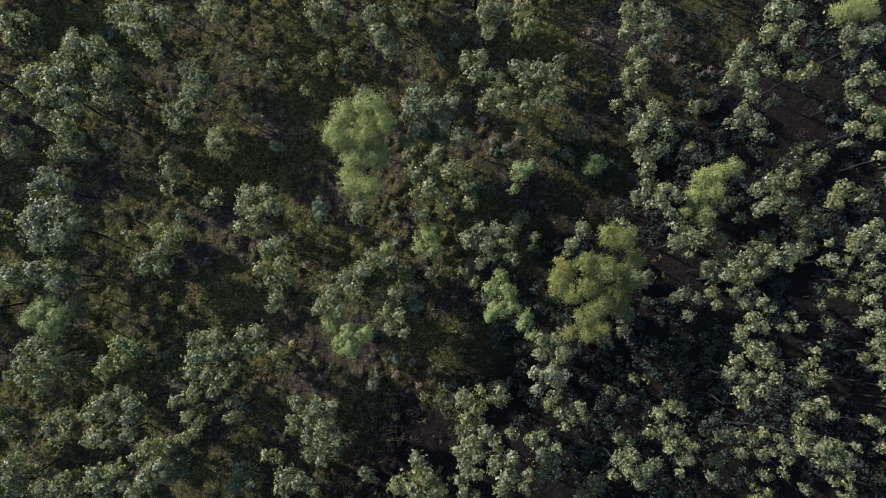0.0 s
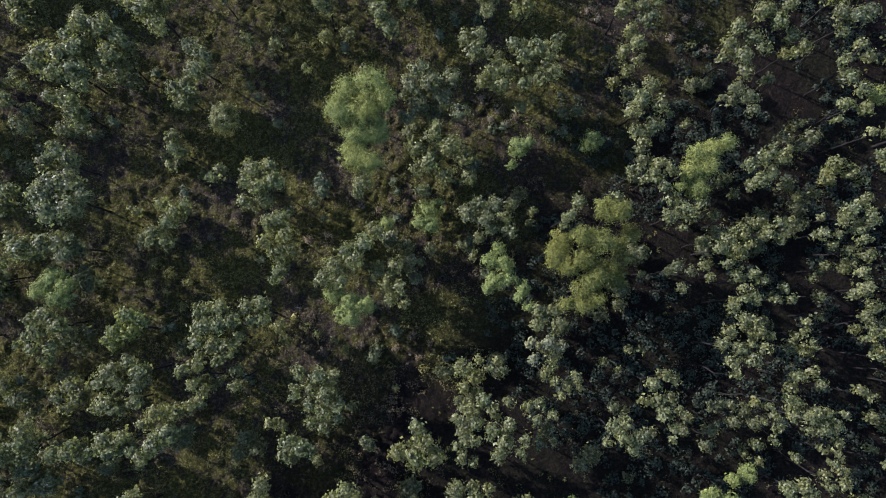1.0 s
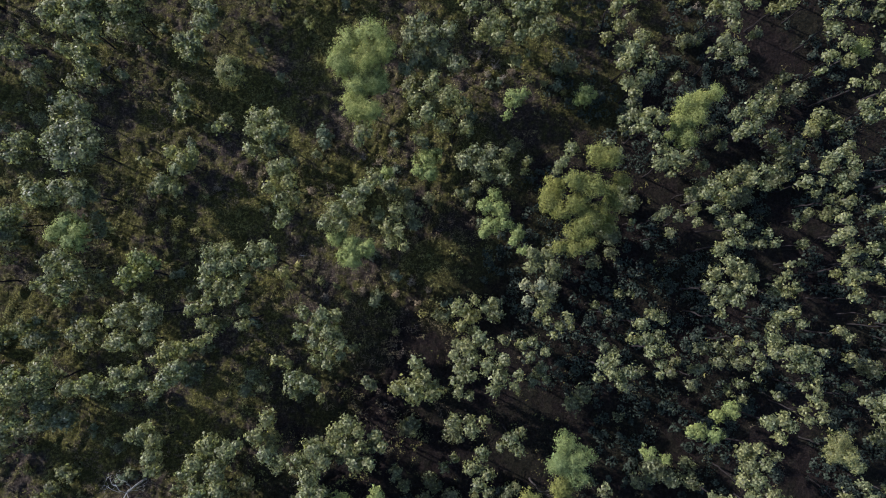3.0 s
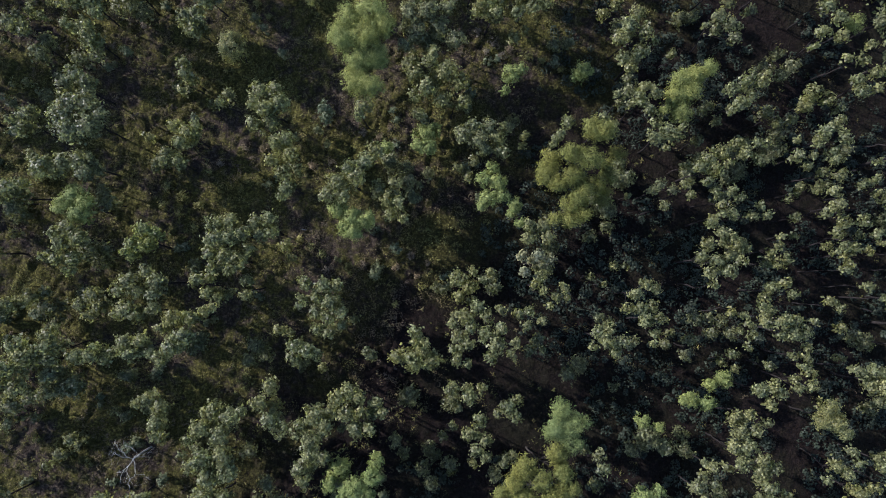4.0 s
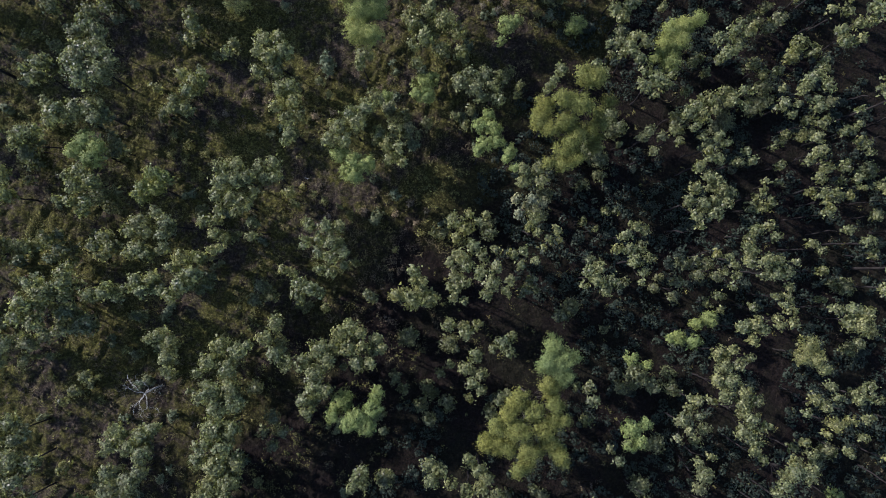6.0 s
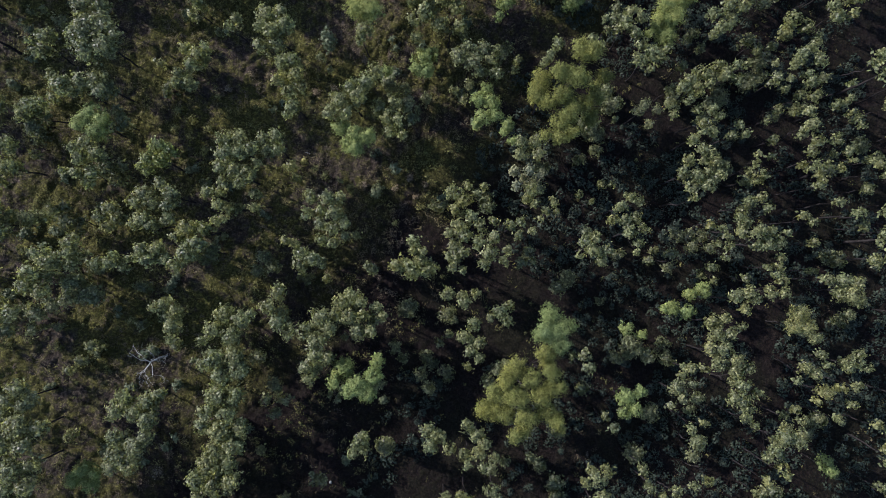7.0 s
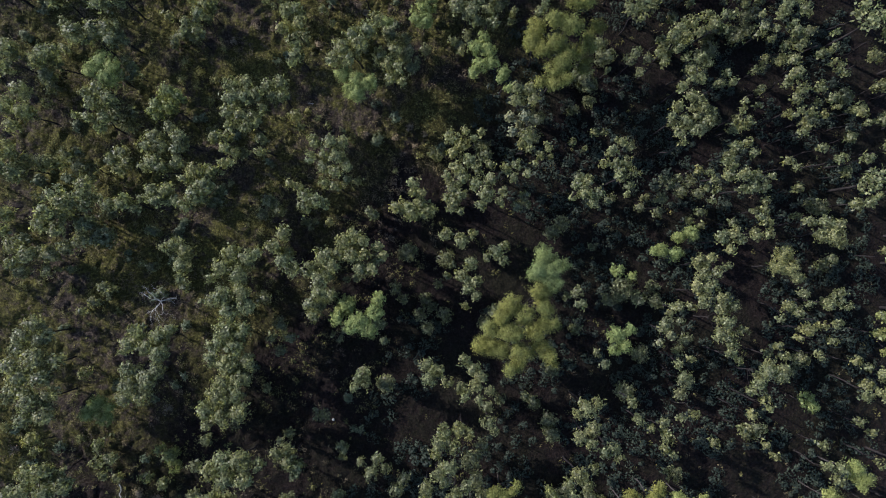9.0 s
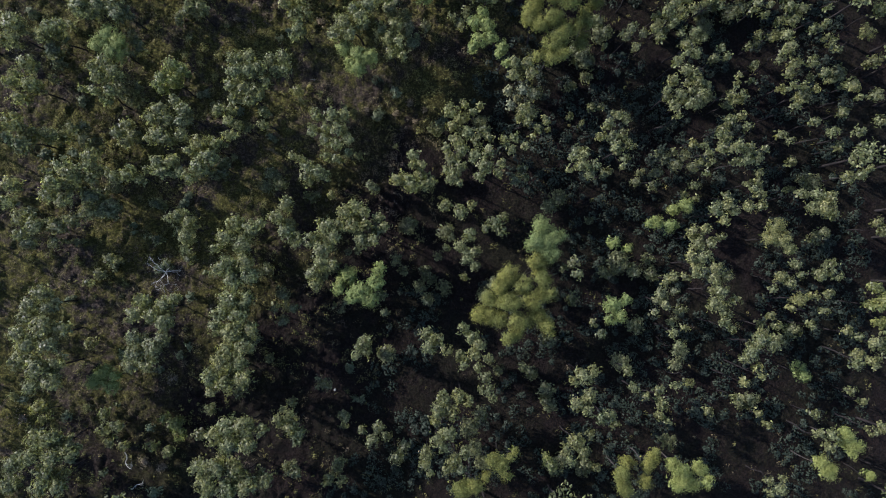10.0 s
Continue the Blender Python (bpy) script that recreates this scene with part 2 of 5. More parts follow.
KINDS = {  # name, habit, leaf colour, bark, label, category
    "green": ("broadleaf_tree", "broad", "green", BARK, "open-crowned forest tree with large dull green leathery leaves", "tree"),
    "grey": ("broadleaf_tree", "broad", "grey", BARK, "forest tree with large grey-green leaves and knobbly crown", "tree"),
    "yellow": ("broadleaf_tree", "broad", "yellow", BARK, "forest tree with large yellowish-green leaves on spreading boughs", "tree"),
    "bright": ("broadleaf_tree", "broad", "bright", BARK, "forest tree with fresh bright green leaves among duller trees", "tree"),
    "autumn": ("broadleaf_tree", "broad", "autumn", BARK, "forest tree whose leaves are turning yellow-brown", "tree"),
    "olive": ("feathery_tree", "feather", "olive", BARK_PALE, "tall feathery tree with fine olive-yellow drooping foliage", "tree"),
    "lime": ("feathery_tree", "feather", "lime", BARK_PALE, "feathery tree with fine light green plume-like foliage", "tree"),
    "soft": ("soft_leaved_tree", "soft", "soft", BARK, "rounded tree with small soft fresh green leaves", "tree"),
    "round": ("round_tree", "soft", "round", BARK, "small round-crowned tree with dense pale green leaves", "tree"),
    "pine": ("feathery_tree", "feather", "pine", BARK, "domed tree with fine dark green feathery foliage", "tree"),
    "low_green": ("young_tree", "broad", "green", BARK, "smaller shaded forest tree with dull green leaves under taller crowns", "tree"),
    "low_grey": ("young_tree", "broad", "grey", BARK, "smaller shaded forest tree with grey-green leaves under taller crowns", "tree"),
    "low_yellow": ("young_tree", "broad", "yellow", BARK, "smaller forest tree with yellowish leaves in a sunlit gap", "tree"),
    "bush_tan": ("bush", "scrub", "tan", BARK, "knee-high dry tan bush on the open forest floor", "bush"),
    "bush_olive": ("bush", "scrub", "grass", BARK, "knee-high olive-green bush on the sunlit forest floor", "bush"),
    "shrub": ("shrub", "broad", "shrub", BARK, "low shrub with sparse olive leaves on the forest floor", "shrub"),
}
GROUPS = {
    "broadleaf_tree": "large-leaved trees of the forest canopy",
    "feathery_tree": "feathery trees among the broadleaf trees",
    "soft_leaved_tree": "soft-leaved fresh green trees",
    "round_tree": "small round-crowned trees",
    "young_tree": "smaller trees under the canopy",
    "sapling": "young trees in the shade",
    "bush": "bushes on the open forest floor",
    "shrub": "shrubs on the forest floor",
}
TREES = []


def tree(kind, x, y, height, boughs):
    """A tree at (x, y) whose crown reaches the level height: trunk, a limb to each bough, and each bough's leaves. Boughs: (dx, dy, radius)."""
    name, habit, leaf, bark, label, category = KINDS[kind]
    rng = np.random.default_rng(len(TREES) * 7 + 11)
    top = new(name)
    floor = ground_height(x, y) - 0.25
    height -= floor
    top.matrix_world = pose(x, y, floor)
    tagged(top, label, category, GROUPS[name])
    girth = 0.03 + 0.0075 * height
    fork = height * rng.uniform(0.42, 0.58)
    lean = rng.normal(0, 0.035, 2) * height
    stem = []
    for i in range(6):
        s = i / 5
        wob = rng.normal(0, 0.04, 2) * (0 < i < 5)
        stem.append(((lean[0] * s * s + wob[0], lean[1] * s * s + wob[1], fork * s), girth * (1.35 - 0.35 * min(1, s * 5)) * (1 - 0.35 * s)))
    part("trunk", tubes("trunk", [stem], 8), bark, top)
    tip = np.array(stem[-1][0])
    boughs = [(*b, 0.0) for b in boughs]
    if habit == "broad" and len(boughs) > 2:
        mean = np.mean(boughs, axis=0)
        boughs.append((mean[0], mean[1], 0.95 * mean[2], 2.1))      # the heart of the crown, lower than the boughs round it
    if habit == "feather" and len(boughs) > 1:
        for one in list(boughs):
            two = min((b for b in boughs if b is not one), key=lambda b: (b[0] - one[0]) ** 2 + (b[1] - one[1]) ** 2)
            boughs.append((0.5 * (one[0] + two[0]) + rng.normal(0, 0.25), 0.5 * (one[1] + two[1]) + rng.normal(0, 0.25), 0.8 * one[2], rng.uniform(-0.3, 0.9)))
        boughs = [(a, b, c * 1.04, d + rng.uniform(-0.15, 0.45)) for a, b, c, d in boughs]
    for dx, dy, r, lower in boughs:
        if category == "bush":
            r *= rng.uniform(0.7, 1.1)
        far = math.hypot(dx, dy)
        flat = rng.uniform(0.75, 0.95) * (0.6 if category == "bush" else 0.78 if habit == "broad" else 1.0)
        if habit == "broad" and x - 0.35 * y > 6.0:
            flat *= 0.85
        c = np.array((dx, dy, height - lower - r * flat - far * (rng.uniform(0.12, 0.4) if habit == "broad" else rng.uniform(0.1, 0.2))))
        c[2] = max(c[2], 0.5 * r)
        bend = tip * 0.45 + c * 0.55 + (0, 0, -0.12 * far) + rng.normal(0, 0.1, 3)
        g = girth * (0.24 + 0.10 * r)
        limb = [(tip - (0, 0, 0.15), g), (tip * 0.7 + bend * 0.3, g * 0.9), (bend, g * 0.7), (bend * 0.4 + c * 0.6, g * 0.5), (c + (0, 0, r * 0.3), g * 0.15)]
        stems = [limb]
        for k in range(4):
            w = unit(rng.normal(size=3) + (0, 0, 0.5)) * r * 0.75
            stems.append([(bend * 0.35 + c * 0.65, g * 0.35), (c + w * 0.5 + rng.normal(0, 0.08, 3), g * 0.22), (c + w * (1, 1, flat), g * 0.07)])
        part("limb", tubes("limb", stems, 5), bark, top)
        ob = part("leaf_clump", foliage(rng, r, habit, flat, min(c[2] - 0.15 * height, 1.2 if height < 6.0 else 1.3 if x - 0.35 * y < 6.0 else 0.9), (tip[0] - dx, tip[1] - dy)), LEAF[leaf], top)
        ob.location = c
        tagged(ob, kind="stuff")
    TREES.append(top)
    return top


# ---------------------------------------------------------------- ground
def ground_height(x, y):
    return 0.25 * np.sin(x * 0.09 + 0.4) * np.cos(y * 0.11) + 0.10 * np.sin(x * 0.31 + y * 0.23)


def lattice(x, y, size, seed):
    """Smooth noise from -1 to 1 with cells of the given size."""
    table = np.random.default_rng(seed).uniform(-1, 1, (257, 257))
    u, v = x / size + 1000.0, y / size + 1000.0
    i, j = np.floor(u).astype(int), np.floor(v).astype(int)
    f, g = u - i, v - j
    f, g = f * f * (3 - 2 * f), g * g * (3 - 2 * g)
    i, j = i % 256, j % 256
    return (table[i, j] * (1 - f) + table[i + 1, j] * f) * (1 - g) + (table[i, j + 1] * (1 - f) + table[i + 1, j + 1] * f) * g


def openness(x, y):
    """One where the forest is open and grassy, less under the thick part."""
    return np.clip(0.75 - (x - 0.35 * y - 4.0) * 0.06, 0.3, 1.0)


def cushion_height(x, y):
    """Grass cushions and litter: rounded tops with creases between."""
    wx, wy = x + 0.5 * lattice(x, y, 1.3, 7), y + 0.5 * lattice(x, y, 1.3, 8)
    return openness(x, y) * (0.5 * np.abs(lattice(wx, wy, 1.15, 1)) + 0.26 * np.abs(lattice(wx, wy, 0.6, 2)) + 0.5 * lattice(x, y, 3.5, 3) ** 2)


def build_ground():
    near = np.arange(-58.0, 58.01, 0.29)
    far = np.array([110.0, 150.0, 250.0, 500.0, 1200.0, 3000.0])
    line = np.concatenate([-far[::-1] - 0.0, [-80.0, -66.0], near, [66.0, 80.0], far])
    n = len(line)
    x, y = (v.ravel() for v in np.meshgrid(line, line))
    z = ground_height(x, y) + np.where(np.maximum(np.abs(x), np.abs(y)) < 70, cushion_height(x, y), 0.0)
    k = (np.arange(n - 1)[:, None] * n + np.arange(n - 1)[None]).reshape(-1)
    me = bpy.data.meshes.new("ground")
    me.vertices.add(n * n)
    me.vertices.foreach_set("co", np.stack([x, y, z], axis=1).astype(np.float32).ravel())
    me.loops.add(4 * len(k))
    me.loops.foreach_set("vertex_index", np.stack([k, k + 1, k + n + 1, k + n], axis=1).astype(np.int32).ravel())
    me.polygons.add(len(k))
    me.polygons.foreach_set("loop_start", np.arange(0, 4 * len(k), 4, dtype=np.int32))
    me.update(calc_edges=True)
    me.polygons.foreach_set("use_smooth", [True] * len(k))
    tagged(part("ground", me, FLOOR), "dry forest floor of brown leaf litter and patchy grass, shade painted in under thick forest", "ground", kind="structure")


build_ground()

# ---------------------------------------------------------------- trees
tree("low_green", -41.00, 28.02, 6.7, ((-0.94, 0.51, 1.25), (0.85, 0.83, 1.04), (0.09, -1.35, 1.14),))
tree("green", -27.48, 27.32, 9.5, ((-2.31, 1.06, 1.39), (-0.47, -0.72, 1.29), (-0.48, 1.36, 1.30), (1.32, -2.53, 0.99), (1.94, 0.83, 1.10),))
tree("green", -21.08, 29.23, 8.0, ((-0.56, 0.34, 1.13), (0.56, -0.34, 0.77),))
tree("green", -32.26, 24.22, 10.0, ((-0.96, 0.80, 1.27), (-2.17, -0.42, 0.98), (0.89, 0.27, 1.27), (2.24, -0.65, 0.98),))
tree("green", -34.85, 20.77, 10.0, ((-1.77, 1.20, 1.26), (-2.45, 0.00, 0.97), (0.07, 0.68, 1.26), (1.29, 1.67, 1.07), (-0.34, -0.78, 1.16), (1.35, -0.66, 1.16), (1.86, -2.11, 0.87),))
tree("yellow", -30.39, 22.15, 9.0, ((-0.36, 0.19, 1.09), (1.07, 0.98, 0.89), (-1.18, -0.93, 0.89), (0.46, -0.25, 0.79),))
tree("low_grey", -31.72, 21.40, 5.2, ((-1.60, 0.14, 1.16), (0.08, 0.16, 1.16), (1.52, -0.30, 0.74),))
tree("green", -34.78, 17.03, 8.5, ((0.20, 0.89, 0.84), (0.82, -0.47, 0.99), (-1.69, 0.87, 0.69), (0.67, -1.29, 0.69),))
tree("low_green", -41.96, 20.71, 4.7, ((-0.63, 0.47, 0.80), (0.63, -0.47, 0.64),))
tree("low_grey", -40.78, 16.80, 5.2, ((-0.50, -0.72, 1.25), (0.50, 0.72, 0.94),))
tree("low_grey", -36.29, 15.96, 4.9, ((-0.82, -0.15, 1.04), (0.82, 0.15, 0.94),))
tree("grey", -22.76, 22.10, 8.5, ((-0.57, 1.21, 1.06), (0.66, 0.10, 0.90), (-0.08, -1.31, 1.00),))
tree("green", -24.55, 19.03, 7.2, ((-0.73, 0.34, 1.00), (0.59, 0.63, 1.00), (0.14, -0.98, 0.90),))
tree("round", -20.51, 16.77, 6.6, ((0.00, 0.00, 1.71),))
tree("shrub", -15.95, 17.18, 3.0, ((0.00, 0.00, 0.66),))
tree("shrub", -32.83, 17.09, 3.5, ((0.00, 0.00, 0.65),))
tree("low_green", -16.38, 24.93, 4.2, ((0.18, 0.61, 0.87), (-0.18, -0.61, 0.54),))
tree("low_green", -19.11, 25.81, 4.2, ((0.00, 0.00, 0.82),))
tree("round", -11.09, 26.52, 3.5, ((0.00, 0.00, 0.77),))
tree("round", -12.89, 22.81, 3.5, ((0.00, 0.00, 0.55),))
tree("green", -25.24, 13.15, 7.0, ((-0.18, 1.41, 0.86), (0.26, 0.13, 0.81), (-0.08, -1.53, 0.50),))
tree("yellow", -24.99, 13.59, 4.0, ((0.00, 0.00, 0.64),))
tree("green", -10.49, 28.29, 9.5, ((-0.67, 0.33, 1.00), (0.93, 0.92, 1.21), (-0.26, -1.25, 0.65),))
tree("green", -4.82, 27.12, 8.5, ((-0.79, 1.81, 1.23), (-0.11, -0.20, 1.12), (0.90, -1.62, 0.87),))
tree("low_green", -2.81, 29.89, 6.2, ((0.41, -0.60, 1.07), (-0.41, 0.60, 0.85),))
tree("lime", -6.45, 17.46, 10.5, ((0.91, 1.49, 1.84), (-1.41, 0.82, 1.60), (-1.89, -1.32, 1.54), (0.17, -1.04, 1.64), (2.23, 0.05, 1.16),))
tree("lime", -6.28, 13.26, 9.5, ((-0.61, 0.93, 1.56), (1.22, 1.59, 1.37), (-1.20, -1.00, 1.46), (0.58, -1.52, 1.36),))
tree("green", -6.67, 9.40, 8.0, ((0.21, 0.49, 0.95), (-0.21, -0.49, 0.60),))
tree("grey", -0.25, 19.79, 9.5, ((-0.90, 0.82, 1.09), (-1.69, -0.68, 1.09), (0.28, -0.38, 1.09), (2.30, 0.24, 0.94),))
tree("grey", 0.18, 17.29, 8.5, ((-1.33, 0.35, 1.20), (1.10, 0.93, 1.31), (-2.50, -0.93, 0.80), (2.72, -0.34, 1.10),))
tree("yellow", 0.94, 13.13, 9.0, ((-0.46, 1.62, 1.09), (-2.31, 0.25, 1.09), (1.14, 0.28, 1.19), (-0.88, -1.36, 1.08), (2.52, -0.80, 0.99),))
tree("yellow", 2.65, 10.58, 8.0, ((-1.08, 0.21, 0.95), (1.08, -0.21, 0.85),))
tree("yellow", -0.98, 10.30, 7.7, ((-0.14, 1.03, 0.85), (0.14, -1.03, 0.75),))
tree("green", 5.92, 28.51, 9.0, ((-0.55, 0.59, 1.02), (0.83, 0.89, 0.92), (-0.29, -1.48, 0.71),))
tree("yellow", 8.97, 27.90, 9.0, ((-0.02, 1.25, 1.28), (0.62, -0.19, 0.87), (-0.60, -1.06, 0.56),))
tree("green", 4.64, 23.60, 8.5, ((-1.18, 0.56, 0.92), (0.20, 0.86, 0.92), (-0.08, -0.57, 0.81), (1.06, -0.84, 0.66),))
tree("yellow", 6.49, 20.38, 8.5, ((-0.31, 0.69, 1.11), (1.06, 0.59, 0.91), (0.66, -0.71, 0.86), (-1.41, -0.56, 0.81),))
tree("green", 10.24, 21.82, 9.0, ((-1.91, 1.89, 0.91), (-1.11, 0.49, 0.81), (0.15, 1.35, 0.86), (1.51, 1.08, 1.06), (1.86, -0.88, 0.91), (0.48, -1.62, 0.85), (-0.99, -2.31, 0.75),))
tree("low_yellow", 10.07, 19.25, 4.0, ((-0.65, -0.37, 0.82), (0.65, 0.37, 0.55),))
tree("shrub", 14.31, 16.63, 2.5, ((0.00, 0.00, 0.67),))
tree("soft", 16.86, 15.17, 3.5, ((0.45, 0.30, 1.21), (-0.45, -0.30, 0.66),))
tree("soft", 8.92, 13.24, 7.2, ((-0.07, 0.38, 1.04), (0.89, 0.95, 0.73), (-0.82, -1.33, 0.57),))
tree("green", 19.72, 28.45, 9.5, ((-0.72, 0.56, 0.93), (-0.67, -1.44, 0.93), (1.39, 0.88, 0.93),))
tree("grey", 21.46, 27.23, 9.5, ((0.83, 0.96, 0.97), (0.03, -1.05, 1.02), (-0.86, 0.08, 0.65),))
tree("yellow", 19.62, 23.72, 9.0, ((-0.03, 1.25, 0.84), (0.80, -0.16, 0.83), (-0.77, -1.09, 0.79),))
tree("low_yellow", 20.02, 22.10, 4.5, ((0.76, 0.64, 0.85), (-0.76, -0.64, 0.75),))
tree("green", 20.86, 17.79, 9.5, ((0.52, 1.37, 0.87), (-0.33, 0.15, 0.91), (1.26, -0.39, 0.91), (-1.46, -1.13, 0.86),))
tree("green", 21.61, 15.36, 8.5, ((-1.53, -0.33, 0.87), (0.29, 0.24, 1.01), (-0.75, -1.43, 0.74), (1.99, 1.53, 0.51),))
tree("low_green", 26.66, 16.89, 4.7, ((0.00, 0.00, 0.64),))
tree("green", 33.99, 27.58, 10.0, ((-0.62, 1.35, 1.20), (0.88, 1.48, 1.02), (1.10, -0.23, 0.83), (-1.47, -0.83, 1.01), (0.12, -1.77, 1.01),))
tree("green", 30.47, 23.45, 9.5, ((-0.34, 1.69, 0.93), (1.27, 0.86, 1.02), (-1.26, -0.02, 0.97), (-0.11, -1.13, 1.06), (2.30, -0.26, 0.83), (-1.86, -1.15, 0.60),))
tree("grey", 30.42, 18.72, 9.0, ((0.58, 2.23, 0.93), (-0.63, 0.42, 0.92), (0.70, -0.41, 0.92), (-1.82, -0.43, 0.51), (1.17, -1.80, 0.69),))
tree("yellow", 36.38, 23.83, 8.5, ((-0.40, 0.98, 0.85), (0.64, -0.17, 0.85), (-0.24, -0.81, 0.61),))
tree("low_green", 34.88, 21.40, 5.7, ((0.00, 0.00, 0.69),))
tree("lime", 41.81, 29.45, 9.5, ((-1.13, -0.16, 1.33), (1.13, 0.16, 1.23),))
tree("grey", 42.48, 27.06, 9.0, ((-1.60, 0.17, 0.89), (0.04, -0.39, 1.04), (1.56, 0.21, 0.85),))
tree("grey", 40.71, 24.92, 8.7, ((0.00, 0.00, 0.61),))
tree("green", 41.82, 21.46, 9.5, ((0.36, 2.11, 0.83), (-1.14, 0.57, 0.79), (1.11, 0.99, 0.74), (-0.73, -1.28, 0.88), (0.40, -2.39, 0.83),))
tree("yellow", 41.68, 17.55, 9.0, ((-0.95, 0.27, 0.83), (0.95, -0.27, 0.83),))
tree("yellow", 39.50, 16.14, 8.7, ((0.00, 0.00, 0.51),))
tree("yellow", 43.04, 14.89, 8.7, ((0.00, 0.00, 0.64),))
tree("low_grey", 38.28, 15.81, 5.2, ((-0.14, 1.14, 0.89), (1.54, -0.03, 0.98), (0.30, -1.05, 0.88), (-1.69, -0.06, 0.64),))
tree("lime", 26.37, 11.55, 9.0, ((-0.45, 1.19, 1.25), (0.57, -0.17, 1.24), (-1.07, -0.55, 1.09), (1.03, 1.58, 1.00), (-0.35, -2.33, 1.24), (-2.32, -2.07, 0.64), (2.59, 2.36, 0.90),))
tree("grey", -35.15, 11.84, 9.0, ((-0.12, 0.53, 1.21), (1.20, 0.01, 0.87), (-1.07, -0.54, 0.87),))
tree("grey", -33.88, 7.93, 10.5, ((-0.70, 1.01, 1.50), (0.78, 1.27, 1.27), (-1.85, -0.12, 1.26), (0.67, -0.77, 1.40), (-1.00, -1.54, 1.31), (2.10, 0.15, 0.75),))
tree("green", -39.66, 8.81, 8.0, ((0.00, 0.00, 0.74),))
tree("green", -37.37, 3.45, 9.0, ((-0.52, -0.23, 1.19), (1.35, 0.29, 1.05), (-1.36, 0.79, 0.76), (0.53, -0.84, 0.76),))
tree("grey", -34.12, 3.69, 8.5, ((-0.62, 0.34, 1.06), (0.64, 0.61, 0.48), (-0.02, -0.95, 0.96),))
tree("soft", -35.09, -0.45, 8.0, ((-0.22, 0.88, 1.40), (-1.16, -0.16, 1.06), (0.42, -0.93, 1.20), (0.96, 0.21, 0.96),))
tree("low_grey", -33.48, 0.32, 5.7, ((-0.42, 0.93, 0.81), (0.45, -0.14, 0.81), (-0.04, -0.79, 0.65),))
tree("yellow", -24.47, 7.08, 8.0, ((-1.22, 0.73, 0.84), (0.40, -0.07, 0.88), (-0.33, -1.13, 0.83), (1.15, 0.47, 0.64),))
tree("green", -25.99, 4.43, 7.5, ((-0.30, 0.66, 0.79), (0.80, -0.30, 0.79), (-0.50, -0.36, 0.54),))
tree("grey", -20.80, 10.82, 7.0, ((0.38, 0.44, 0.71), (-0.38, -0.44, 0.55),))
tree("yellow", -15.92, 10.07, 9.5, ((-0.75, 0.70, 1.06), (0.79, 0.97, 0.97), (1.35, -0.34, 1.06), (-0.18, -0.87, 1.06), (-1.22, -0.46, 0.87),))
tree("green", -16.47, 7.85, 8.5, ((-0.91, -0.08, 0.83), (0.91, 0.08, 0.88),))
tree("yellow", -14.49, 5.16, 9.0, ((-0.60, 0.71, 0.92), (0.42, 0.98, 0.87), (0.98, -0.58, 0.92), (-0.80, -1.11, 0.87),))
tree("green", -13.99, 1.98, 8.5, ((-0.37, 0.96, 0.92), (-0.06, -0.76, 0.82), (0.97, 1.33, 0.73), (-0.55, -1.53, 0.53),))
tree("shrub", -11.07, 10.18, 4.0, ((-0.16, 0.58, 0.96), (0.16, -0.58, 0.64),))
tree("soft", -0.03, 6.80, 6.5, ((-0.28, 0.49, 1.27), (0.82, 1.05, 0.92), (0.28, -0.88, 0.92), (-0.82, -0.67, 0.81),))
tree("soft", -4.18, 6.23, 5.0, ((0.00, 0.00, 0.78),))
tree("green", -7.53, 2.37, 10.0, ((2.40, 2.65, 0.95), (1.40, 1.47, 0.95), (-0.22, 0.85, 1.04), (0.66, -0.27, 1.04), (-1.35, -0.67, 1.04), (-0.72, -1.94, 0.85), (-2.18, -2.09, 0.85),))
tree("low_grey", -2.35, 2.81, 6.7, ((-1.47, 1.72, 1.06), (0.05, 0.90, 0.91), (0.44, -0.56, 1.01), (0.99, -2.06, 0.80),))
tree("yellow", -3.42, -0.06, 9.0, ((-1.35, 1.28, 0.96), (-0.46, 0.25, 0.96), (0.58, -0.26, 0.86), (0.30, 1.80, 0.87), (-0.18, -1.28, 0.77), (1.11, -1.79, 0.62),))
tree("soft", -7.47, -2.12, 9.0, ((0.03, 0.27, 1.29), (-1.27, 1.19, 1.05), (1.56, 0.17, 1.05), (0.30, -0.99, 1.05), (-0.62, -0.64, 0.86),))
tree("grey", 4.96, 6.99, 9.0, ((-1.32, -0.27, 0.88), (-0.26, 0.53, 0.88), (0.26, -0.79, 0.93), (1.32, 0.53, 0.88),))
tree("green", 7.05, 6.16, 8.5, ((0.07, 0.37, 0.89), (0.58, -1.01, 0.84), (0.61, 1.44, 0.64), (-1.27, -0.80, 0.64),))
tree("low_green", 10.14, 6.88, 5.7, ((0.15, 0.56, 0.57), (-0.15, -0.56, 0.47),))
tree("low_green", 4.22, 3.94, 5.7, ((0.74, 0.85, 0.67), (0.18, -0.98, 0.67), (-0.92, 0.13, 0.57),))
tree("soft", 6.65, 1.78, 8.5, ((-0.09, 1.57, 0.78), (-0.89, 0.52, 0.88), (0.42, 0.26, 0.98), (-0.38, -1.31, 0.97), (0.94, -1.05, 0.88),))
tree("soft", 8.99, -1.13, 8.0, ((-0.02, 0.82, 0.79), (-0.46, 0.03, 0.59), (0.48, -0.85, 0.64),))
tree("soft", 5.69, -0.42, 7.7, ((0.00, 0.00, 0.64),))
